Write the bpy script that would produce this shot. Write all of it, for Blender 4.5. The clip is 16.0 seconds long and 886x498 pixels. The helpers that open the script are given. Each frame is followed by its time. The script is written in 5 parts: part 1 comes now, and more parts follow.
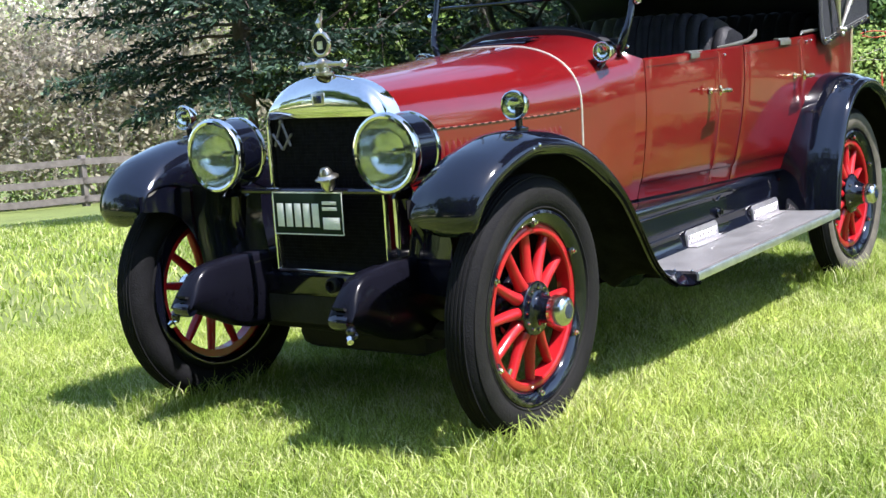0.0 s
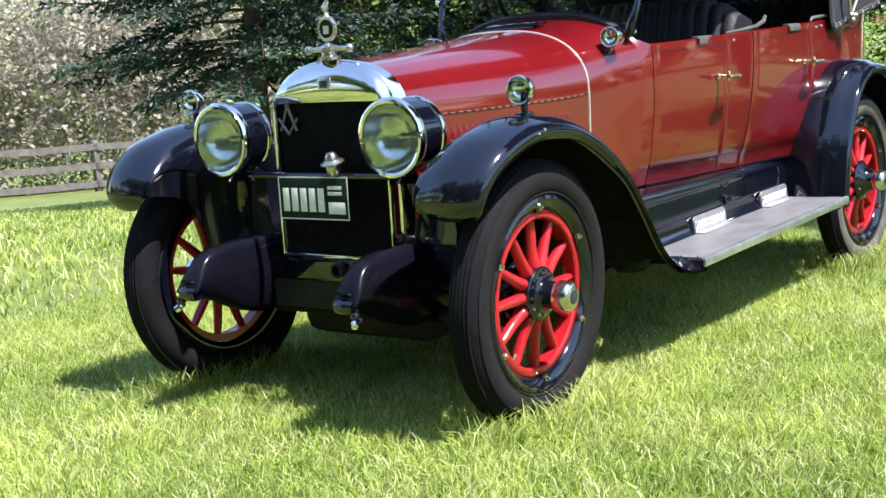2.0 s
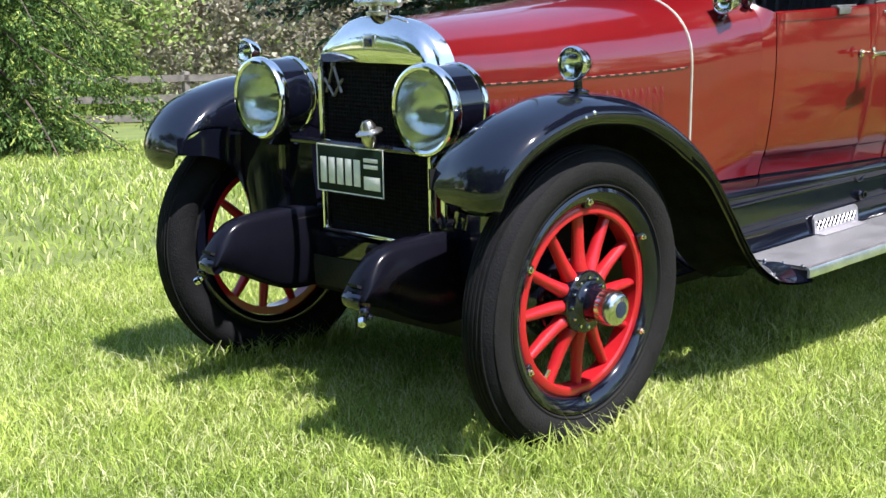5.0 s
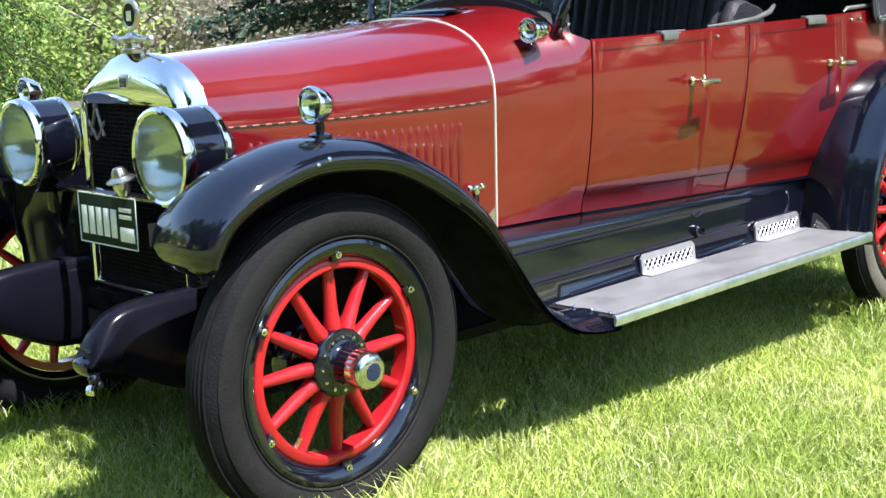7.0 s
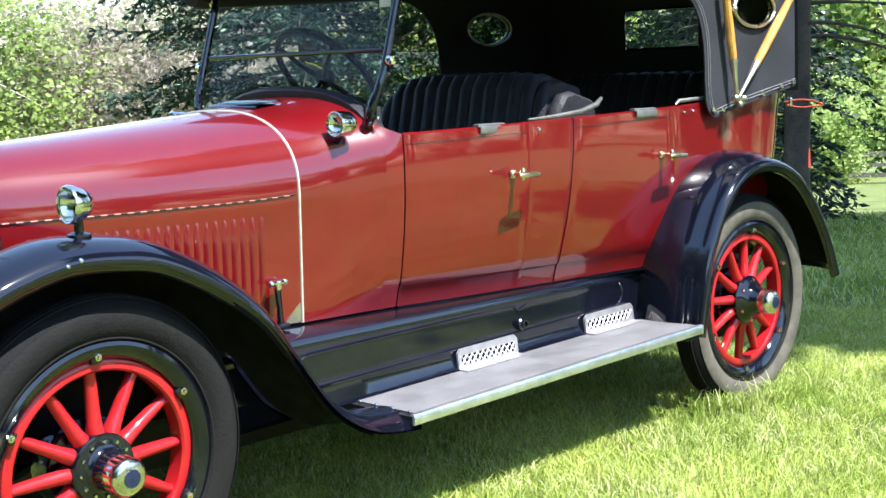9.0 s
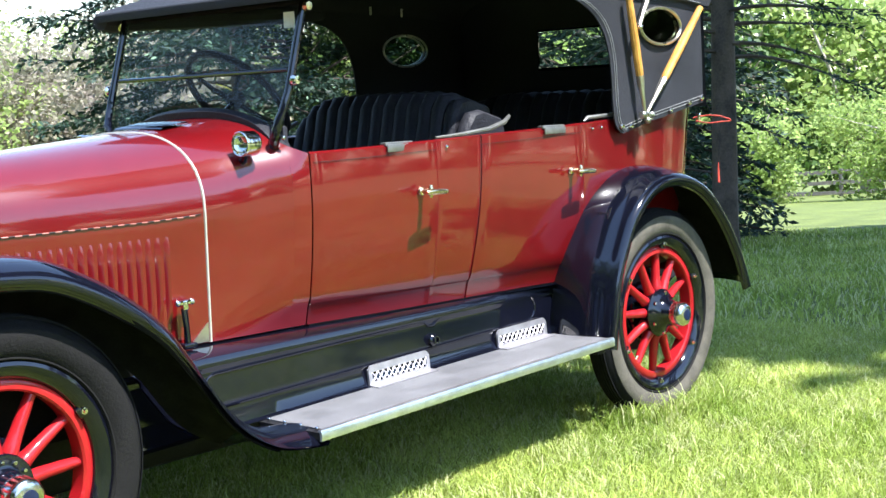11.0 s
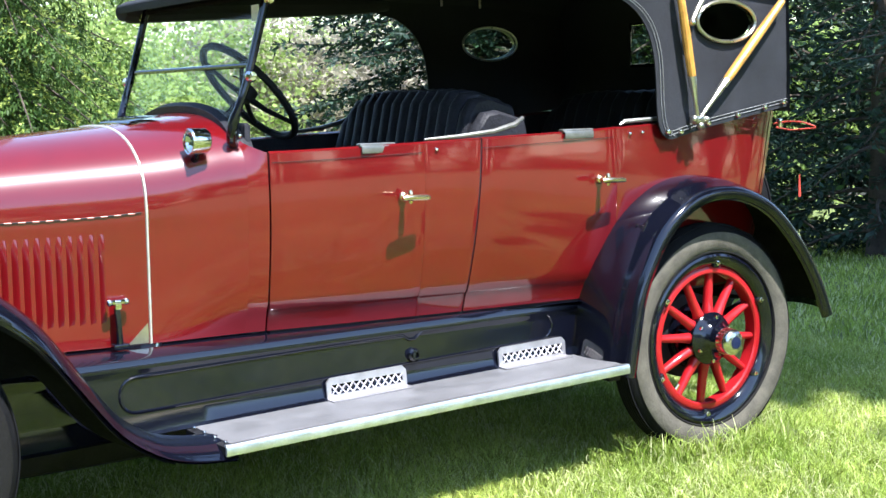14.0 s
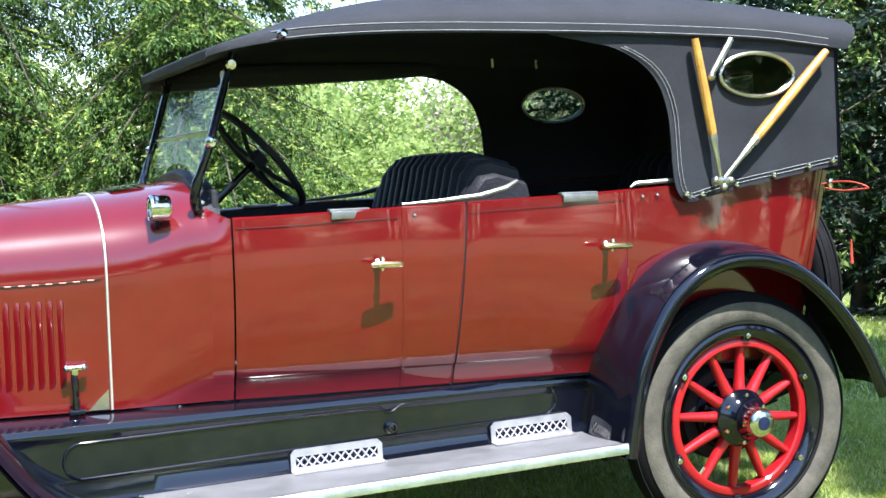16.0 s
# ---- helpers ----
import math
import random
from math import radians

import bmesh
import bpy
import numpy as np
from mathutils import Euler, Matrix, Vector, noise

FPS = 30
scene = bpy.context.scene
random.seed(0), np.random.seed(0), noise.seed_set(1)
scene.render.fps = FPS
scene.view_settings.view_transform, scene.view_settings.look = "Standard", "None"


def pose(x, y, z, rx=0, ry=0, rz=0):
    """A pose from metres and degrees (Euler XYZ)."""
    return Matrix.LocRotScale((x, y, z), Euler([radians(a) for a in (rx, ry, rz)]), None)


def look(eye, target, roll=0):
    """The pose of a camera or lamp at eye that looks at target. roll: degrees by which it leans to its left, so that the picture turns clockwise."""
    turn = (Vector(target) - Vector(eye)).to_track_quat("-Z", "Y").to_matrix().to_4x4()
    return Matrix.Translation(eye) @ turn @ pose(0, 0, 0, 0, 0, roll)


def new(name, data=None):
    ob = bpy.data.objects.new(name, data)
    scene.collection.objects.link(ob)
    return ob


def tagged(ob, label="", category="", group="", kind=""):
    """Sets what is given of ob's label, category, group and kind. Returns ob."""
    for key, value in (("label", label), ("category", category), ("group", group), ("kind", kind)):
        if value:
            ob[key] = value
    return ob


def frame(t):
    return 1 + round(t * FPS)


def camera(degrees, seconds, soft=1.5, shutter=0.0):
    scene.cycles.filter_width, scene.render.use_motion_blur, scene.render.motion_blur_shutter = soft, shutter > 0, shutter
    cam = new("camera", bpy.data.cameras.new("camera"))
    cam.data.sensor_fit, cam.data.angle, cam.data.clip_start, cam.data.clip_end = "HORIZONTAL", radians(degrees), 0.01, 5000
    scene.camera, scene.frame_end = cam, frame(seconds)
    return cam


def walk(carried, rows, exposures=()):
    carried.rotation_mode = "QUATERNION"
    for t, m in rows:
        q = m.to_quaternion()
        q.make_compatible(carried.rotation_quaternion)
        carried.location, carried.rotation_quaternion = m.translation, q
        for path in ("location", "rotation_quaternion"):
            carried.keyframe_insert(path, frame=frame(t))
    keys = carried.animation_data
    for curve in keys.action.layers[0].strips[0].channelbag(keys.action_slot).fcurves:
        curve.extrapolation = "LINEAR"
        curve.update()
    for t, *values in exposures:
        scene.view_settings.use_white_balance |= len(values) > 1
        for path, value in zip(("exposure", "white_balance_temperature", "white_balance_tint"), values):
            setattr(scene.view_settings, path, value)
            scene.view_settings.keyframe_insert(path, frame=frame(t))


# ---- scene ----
cam = camera(36.7, 16.0)
PATH = [
    (0, (-3.469, -2.988, 1.232), (-1.879, -1.81, 0.944), -3.9),
    (0.5, (-3.469, -3.001, 1.233), (-1.88, -1.821, 0.944), -3.9),
    (1, (-3.463, -2.994, 1.231), (-1.876, -1.813, 0.94), -3.9),
    (1.5, (-3.459, -2.998, 1.233), (-1.876, -1.813, 0.931), -3.4),
    (2, (-3.453, -3.006, 1.226), (-1.877, -1.813, 0.919), -3.8),
    (2.5, (-3.431, -3.002, 1.229), (-1.856, -1.815, 0.893), -3.3),
    (3, (-3.36, -2.958, 1.225), (-1.799, -1.758, 0.874), -3.4),
    (3.5, (-3.206, -2.899, 1.265), (-1.622, -1.724, 0.93), -3.5),
    (4, (-3.045, -2.909, 1.279), (-1.499, -1.688, 0.935), -4.0),
    (4.2, (-2.968, -2.974, 1.259), (-1.469, -1.702, 0.889), -3.1),
    (6.3, (-2.204, -3.128, 1.283), (-0.936, -1.626, 0.917), -1.3),
    (6.5, (-2.131, -3.189, 1.304), (-0.839, -1.71, 0.923), -1.2),
    (7, (-1.998, -3.268, 1.287), (-0.644, -1.841, 0.928), -2.1),
    (7.5, (-1.862, -3.27, 1.303), (-0.492, -1.85, 0.977), -1.2),
    (8, (-1.758, -3.319, 1.316), (-0.362, -1.909, 1.064), -2.6),
    (8.5, (-1.681, -3.44, 1.324), (-0.307, -2.013, 1.049), -1.5),
    (9, (-1.632, -3.531, 1.334), (-0.211, -2.147, 1.079), -1.6),
    (9.5, (-1.627, -3.55, 1.315), (-0.159, -2.209, 1.096), -2.3),
    (9.7, (-1.625, -3.57, 1.323), (-0.139, -2.248, 1.11), -2.4),
    (11.8, (-1.457, -3.719, 1.295), (0.007, -2.376, 1.065), -2.4),
    (12, (-1.37, -3.749, 1.326), (0.037, -2.351, 1.069), -2.3),
    (12.5, (-1.198, -3.845, 1.325), (0.131, -2.361, 1.143), -3.3),
    (13, (-0.991, -4.002, 1.282), (0.229, -2.431, 1.074), -1.3),
    (13.5, (-0.781, -4.123, 1.328), (0.397, -2.52, 1.123), -2.0),
    (13.9, (-0.594, -4.145, 1.323), (0.539, -2.51, 1.111), -0.8),
    (14, (-0.549, -4.162, 1.32), (0.573, -2.522, 1.093), -1.1),
    (14.5, (-0.314, -4.288, 1.247), (0.714, -2.578, 1.115), -2.2),
    (15, (-0.109, -4.382, 1.291), (0.829, -2.624, 1.127), -0.6),
    (15.5, (0.124, -4.374, 1.334), (1.002, -2.587, 1.146), 0.4),
    (16, (0.361, -4.463, 1.288), (1.127, -2.62, 1.169), -1.9),
]
walk(cam, [(t, look(eye, target, roll)) for t, eye, target, roll in PATH], exposures=[(0, 1.40, 6200, 15), (2.5, 1.37, 6200, 15), (4.2, 1.20, 6250, 15), (6.4, 1.50, 6200, 13), (9.0, 1.66, 6100, 11), (16.0, 1.60, 5950, 11)])

# ---- light ----
SUN_FROM = Vector((0.03, -0.47, 0.882)).normalized()      # towards the sun
world = bpy.data.worlds.new("sky")
scene.world = world
world.use_nodes = True
wn = world.node_tree
sky = wn.nodes.new("ShaderNodeTexSky")
sky.sky_type, sky.sun_disc = 'NISHITA', False
sky.sun_elevation = math.asin(SUN_FROM.z)
sky.sun_rotation = math.atan2(SUN_FROM.x, SUN_FROM.y)
sky.air_density, sky.dust_density = 1.2, 0.4
wn.links.new(sky.outputs[0], wn.nodes["Background"].inputs[0])
wn.nodes["Background"].inputs[1].default_value = 0.135
sun = new("sun", bpy.data.lights.new("sun", 'SUN'))
sun.data.energy, sun.data.angle, sun.data.color = 5.0, radians(0.6), (1.0, 0.96, 0.9)
sun.matrix_world = look(SUN_FROM * 30, (0, 0, 0))


# ---- materials ----
def material(name, base, rough=0.5, metal=0.0, coat=0.0, coat_rough=0.03, vary=0.12, scale=6.0, bump=0.0, bump_scale=60.0, spec=0.5, rand=0.0, base2=None, ior=1.52):
    """A principled material whose colour drifts at two scales, with fine relief."""
    m = bpy.data.materials.new(name)
    m.use_nodes = True
    nt = m.node_tree
    p = nt.nodes["Principled BSDF"]
    p.inputs["Roughness"].default_value = rough
    p.inputs["Metallic"].default_value = metal
    p.inputs["Specular IOR Level"].default_value = spec
    p.inputs["Coat Weight"].default_value = coat
    p.inputs["Coat Roughness"].default_value = coat_rough
    p.inputs["Coat IOR"].default_value = ior
    tc = nt.nodes.new("ShaderNodeTexCoord")
    n1 = nt.nodes.new("ShaderNodeTexNoise")
    n1.inputs["Scale"].default_value, n1.inputs["Detail"].default_value = scale, 6
    nt.links.new(tc.outputs["Object"], n1.inputs["Vector"])
    n2 = nt.nodes.new("ShaderNodeTexNoise")
    n2.inputs["Scale"].default_value, n2.inputs["Detail"].default_value = scale * 9, 4
    nt.links.new(tc.outputs["Object"], n2.inputs["Vector"])
    add = nt.nodes.new("ShaderNodeMath")
    add.operation = 'MULTIPLY_ADD'
    nt.links.new(n2.outputs[0], add.inputs[0])
    add.inputs[1].default_value = 0.45
    nt.links.new(n1.outputs[0], add.inputs[2])
    ramp = nt.nodes.new("ShaderNodeValToRGB")
    ramp.color_ramp.elements[0].position, ramp.color_ramp.elements[1].position = 0.45, 1.0
    b2 = base2 if base2 else tuple(min(1.0, c * (1 + 2.2 * vary)) for c in base)
    ramp.color_ramp.elements[0].color = (*[c * (1 - vary) for c in base], 1)
    ramp.color_ramp.elements[1].color = (*b2, 1)
    nt.links.new(add.outputs[0], ramp.inputs[0])
    colour = ramp.outputs[0]
    if rand:
        geo = nt.nodes.new("ShaderNodeNewGeometry")
        hsv = nt.nodes.new("ShaderNodeHueSaturation")
        mr = nt.nodes.new("ShaderNodeMapRange")
        mr.inputs["To Min"].default_value, mr.inputs["To Max"].default_value = 1 - rand, 1 + rand
        nt.links.new(geo.outputs["Random Per Island"], mr.inputs["Value"])
        nt.links.new(mr.outputs[0], hsv.inputs["Value"])
        nt.links.new(colour, hsv.inputs["Color"])
        colour = hsv.outputs[0]
    nt.links.new(colour, p.inputs["Base Color"])
    rm = nt.nodes.new("ShaderNodeMapRange")
    rm.inputs["To Min"].default_value, rm.inputs["To Max"].default_value = max(0.0, rough * 0.8), min(1.0, rough * 1.25)
    nt.links.new(n1.outputs[0], rm.inputs["Value"])
    nt.links.new(rm.outputs[0], p.inputs["Roughness"])
    if bump:
        n3 = nt.nodes.new("ShaderNodeTexNoise")
        n3.inputs["Scale"].default_value, n3.inputs["Detail"].default_value = bump_scale, 5
        nt.links.new(tc.outputs["Object"], n3.inputs["Vector"])
        bp = nt.nodes.new("ShaderNodeBump")
        bp.inputs["Strength"].default_value, bp.inputs["Distance"].default_value = bump, 0.01
        nt.links.new(n3.outputs[0], bp.inputs["Height"])
        nt.links.new(bp.outputs[0], p.inputs["Normal"])
    return m


def leaf_material(name, base, tips, through_light=0.35, rand=0.35, rough=0.55):
    """Foliage: light comes through; each leaf has its own tone."""
    m = material(name, base, rough, vary=0.25, scale=0.7, rand=rand, base2=tips, spec=0.3)
    nt = m.node_tree
    p = nt.nodes["Principled BSDF"]
    tr = nt.nodes.new("ShaderNodeBsdfTranslucent")
    nt.links.new(p.inputs["Base Color"].links[0].from_socket, tr.inputs["Color"])
    mx = nt.nodes.new("ShaderNodeMixShader")
    mx.inputs[0].default_value = through_light
    nt.links.new(p.outputs[0], mx.inputs[1])
    nt.links.new(tr.outputs[0], mx.inputs[2])
    nt.links.new(mx.outputs[0], nt.nodes["Material Output"].inputs[0])
    return m


def glass_material(name, tint=(0.93, 0.96, 0.94)):
    m = bpy.data.materials.new(name)
    m.use_nodes = True
    nt = m.node_tree
    nt.nodes.remove(nt.nodes["Principled BSDF"])
    tr = nt.nodes.new("ShaderNodeBsdfTransparent")
    tr.inputs[0].default_value = (*tint, 1)
    gl = nt.nodes.new("ShaderNodeBsdfGlossy")
    gl.inputs["Roughness"].default_value = 0.01
    lw = nt.nodes.new("ShaderNodeLayerWeight")
    lw.inputs[0].default_value = 0.5
    pw = nt.nodes.new("ShaderNodeMath")
    pw.operation = 'POWER'
    nt.links.new(lw.outputs["Facing"], pw.inputs[0])
    pw.inputs[1].default_value = 4.5
    fr = nt.nodes.new("ShaderNodeMath")
    fr.operation = 'MULTIPLY_ADD'
    nt.links.new(pw.outputs[0], fr.inputs[0])
    fr.inputs[1].default_value, fr.inputs[2].default_value = 0.10, 0.014
    mx = nt.nodes.new("ShaderNodeMixShader")
    nt.links.new(fr.outputs[0], mx.inputs[0])
    nt.links.new(tr.outputs[0], mx.inputs[1])
    nt.links.new(gl.outputs[0], mx.inputs[2])
    nt.links.new(mx.outputs[0], nt.nodes["Material Output"].inputs[0])
    return m


RED = material("red_enamel", (0.118, 0.0026, 0.0042), 0.31, spec=0.17, coat=1.0, coat_rough=0.06, ior=1.72, vary=0.10, scale=1.3, bump=0.02, bump_scale=14)
WHEEL_RED = material("wheel_red_enamel", (0.34, 0.010, 0.014), 0.4, spec=0.1, coat=0.8, coat_rough=0.06, vary=0.08, scale=9)
BLACK = material("black_enamel", (0.003, 0.0035, 0.0075), 0.4, spec=0.0, coat=1.0, coat_rough=0.075, ior=1.66, vary=0.2, scale=3, bump=0.02, bump_scale=9)
SATIN_BLACK = material("satin_black_enamel", (0.004, 0.004, 0.007), 0.4, spec=0.0, coat=0.3, coat_rough=0.20, ior=1.5, vary=0.2, scale=5, bump=0.03, bump_scale=20)
DULL_BLACK = material("dull_black_iron", (0.014, 0.014, 0.016), 0.55, vary=0.3, scale=12, bump=0.2, bump_scale=70, spec=0.15)
# Black without gloss, which mirrors nothing.
MATT_BLACK = material("matt_black_iron", (0.011, 0.011, 0.011), 0.6, vary=0.3, scale=12, bump=0.1, bump_scale=70, spec=0.0)
GREY_PLATE = material("dull_grey_metal", (0.22, 0.22, 0.21), 0.35, metal=0.7, vary=0.15, scale=30)
CHROME = material("nickel_plate", (0.78, 0.76, 0.72), 0.06, metal=1.0, vary=0.05, scale=10)
WORN_CHROME = material("hub_cap_nickel", (0.72, 0.70, 0.68), 0.18, metal=1.0, vary=0.08, scale=30)
DULL_METAL = material("worn_nickel", (0.55, 0.52, 0.46), 0.28, metal=1.0, vary=0.15, scale=25)
ALU = material("aluminium_edging", (0.72, 0.73, 0.70), 0.34, metal=1.0, vary=0.12, scale=20, bump=0.1, bump_scale=120)
CAST_ALU = material("cast_aluminium", (0.50, 0.48, 0.50), 0.42, metal=0.85, vary=0.1, scale=30, bump=0.15, bump_scale=200)
CREAM_METAL = material("pale_painted_strip", (0.52, 0.50, 0.42), 0.3, metal=0.35, vary=0.1, scale=30)
# Dashes of glint along the hood hinge, put into the knuckles' colour.
HINGE_GLINT = material("pink_hinge_glint", (0.30, 0.11, 0.09), 0.35, metal=0.3, vary=0.2, scale=60)
CORE_BLACK = material("radiator_core_black", (0.012, 0.012, 0.014), 0.9, vary=0.3, scale=40, spec=0.05)
GREY_METAL = material("tarnished_badge_metal", (0.20, 0.19, 0.19), 0.5, metal=0.8, vary=0.25, scale=60)
BRASS = material("pale_brass", (0.72, 0.60, 0.38), 0.25, metal=1.0, vary=0.12, scale=30)
TYRE = material("tyre_rubber", (0.0065, 0.0065, 0.0075), 0.75, spec=0.12, vary=0.35, scale=14, bump=0.25, bump_scale=160)
TYRE_WALL = material("grey_tyre_wall", (0.0085, 0.008, 0.0078), 0.8, spec=0.2, vary=0.25, scale=18, bump=0.2, bump_scale=120)
TAN_WALL = material("tan_tyre_wall", (0.075, 0.067, 0.052), 0.85, vary=0.3, scale=18, bump=0.2, bump_scale=120)
MAT_RUBBER = material("grey_rubber_mat", (0.115, 0.114, 0.118), 0.42, vary=0.2, scale=9, bump=0.25, bump_scale=260)
CLOTH = material("black_top_cloth", (0.023, 0.024, 0.029), 0.72, vary=0.18, scale=8, bump=0.35, bump_scale=420, spec=0.25)
LINING = material("dark_top_lining", (0.026, 0.026, 0.030), 0.9, vary=0.2, scale=10)
STITCH = material("grey_thread", (0.20, 0.20, 0.20), 0.8, vary=0.2, scale=60)
LEATHER = material("black_leather", (0.018, 0.018, 0.022), 0.5, spec=0.2, vary=0.3, scale=14, bump=0.3, bump_scale=110)
WOOD = material("varnished_ash", (0.50, 0.24, 0.045), 0.35, coat=0.6, coat_rough=0.1, vary=0.28, scale=18, bump=0.1, bump_scale=80)
GREY_WOOD = material("weathered_board", (0.12, 0.105, 0.095), 0.85, vary=0.3, scale=7, bump=0.5, bump_scale=40)
PLATE = material("green_black_plate", (0.006, 0.016, 0.009), 0.6, vary=0.15, scale=20, spec=0.2)
WHITE = material("white_plate_paint", (0.78, 0.78, 0.74), 0.5, vary=0.06, scale=40)
STRAP = material("red_strap_leather", (0.42, 0.05, 0.03), 0.55, vary=0.25, scale=30)
ENAMEL_BLUE = material("dark_blue_badge_enamel", (0.01, 0.015, 0.05), 0.2, coat=0.6, vary=0.1, scale=40)
REFLECTOR = material("lamp_reflector", (0.80, 0.80, 0.76), 0.13, metal=1.0, vary=0.05, scale=30)
GLASS = glass_material("clear_glass")
def ribbed_material(name):
    """Moulded lens ribs: part clear, part glossy, a little milky."""
    m = glass_material(name, (0.86, 0.88, 0.87))
    nt = m.node_tree
    out = nt.nodes["Material Output"].inputs[0]
    clear = out.links[0].from_socket
    milk = nt.nodes.new("ShaderNodeBsdfPrincipled")
    milk.inputs["Base Color"].default_value = (0.62, 0.64, 0.60, 1)
    milk.inputs["Roughness"].default_value = 0.12
    mx = nt.nodes.new("ShaderNodeMixShader")
    mx.inputs[0].default_value = 0.10
    nt.links.new(clear, mx.inputs[1])
    nt.links.new(milk.outputs[0], mx.inputs[2])
    nt.links.new(mx.outputs[0], out)
    return m


RIB_GLASS = ribbed_material("ribbed_lens_glass")
OLD_GLASS = glass_material("smoky_curtain_glass", (0.55, 0.60, 0.55))
BARK = material("spruce_bark", (0.055, 0.042, 0.033), 0.9, vary=0.6, scale=5, bump=0.8, bump_scale=22)
TWIG = material("bare_twig", (0.40, 0.34, 0.30), 0.85, vary=0.3, scale=4)
def grass_material(name):
    """Lawn blades: deep and pale green patches a step wide, and a share of straw-coloured blades."""
    m = leaf_material(name, (0.175, 0.325, 0.022), (0.56, 0.64, 0.16), 0.43, 0.45)
    nt = m.node_tree
    p = nt.nodes["Principled BSDF"]
    p.inputs["Specular IOR Level"].default_value = 0.22
    colour = p.inputs["Base Color"].links[0].from_socket
    geo = nt.nodes.new("ShaderNodeNewGeometry")
    patch = nt.nodes.new("ShaderNodeTexNoise")
    patch.inputs["Scale"].default_value, patch.inputs["Detail"].default_value = 3.4, 3
    nt.links.new(geo.outputs["Position"], patch.inputs["Vector"])
    dry = nt.nodes.new("ShaderNodeMath")
    dry.operation = 'MULTIPLY_ADD'
    nt.links.new(patch.outputs[0], dry.inputs[0])
    dry.inputs[1].default_value = 0.75
    nt.links.new(geo.outputs["Random Per Island"], dry.inputs[2])
    step = nt.nodes.new("ShaderNodeMapRange")
    step.inputs["From Min"].default_value, step.inputs["From Max"].default_value = 1.10, 1.32
    nt.links.new(dry.outputs[0], step.inputs["Value"])
    mix = nt.nodes.new("ShaderNodeMix")
    mix.data_type = 'RGBA'
    nt.links.new(step.outputs[0], mix.inputs[0])
    nt.links.new(colour, mix.inputs[6])
    mix.inputs[7].default_value = (0.66, 0.66, 0.36, 1)
    nt.links.new(mix.outputs[2], p.inputs["Base Color"])
    tr = next(n for n in nt.nodes if n.type == 'BSDF_TRANSLUCENT')
    nt.links.new(mix.outputs[2], tr.inputs["Color"])
    return m


GRASS = grass_material("grass_blade")
SOIL = material("lawn_ground", (0.075, 0.108, 0.017), 0.95, vary=0.3, scale=1.6, bump=0.9, bump_scale=45, base2=(0.17, 0.205, 0.045))
SPRUCE = leaf_material("dark_spruce_needles", (0.015, 0.036, 0.026), (0.042, 0.08, 0.05), 0.15, 0.45)
SPRUCE_TIP = leaf_material("pale_spruce_tips", (0.16, 0.28, 0.17), (0.32, 0.45, 0.28), 0.2, 0.3)
NORWAY = leaf_material("green_spruce_needles", (0.030, 0.070, 0.016), (0.105, 0.19, 0.04), 0.25, 0.45)
# Young shoots, and on the tasselled spruces bough tops coloured as if sunlit.
SUNLIT_SHOOT = leaf_material("young_sunlit_shoots", (0.28, 0.38, 0.065), (0.50, 0.58, 0.15), 0.45, 0.35)
SPRING = leaf_material("spring_leaves", (0.27, 0.40, 0.09), (0.47, 0.57, 0.20), 0.58, 0.3)
CROWN_LEAF = leaf_material("deep_crown_leaves", (0.05, 0.085, 0.018), (0.10, 0.15, 0.035), 0.15, 0.3)
OLIVE = leaf_material("olive_shrub_leaves", (0.27, 0.245, 0.17), (0.42, 0.39, 0.29), 0.4, 0.3)


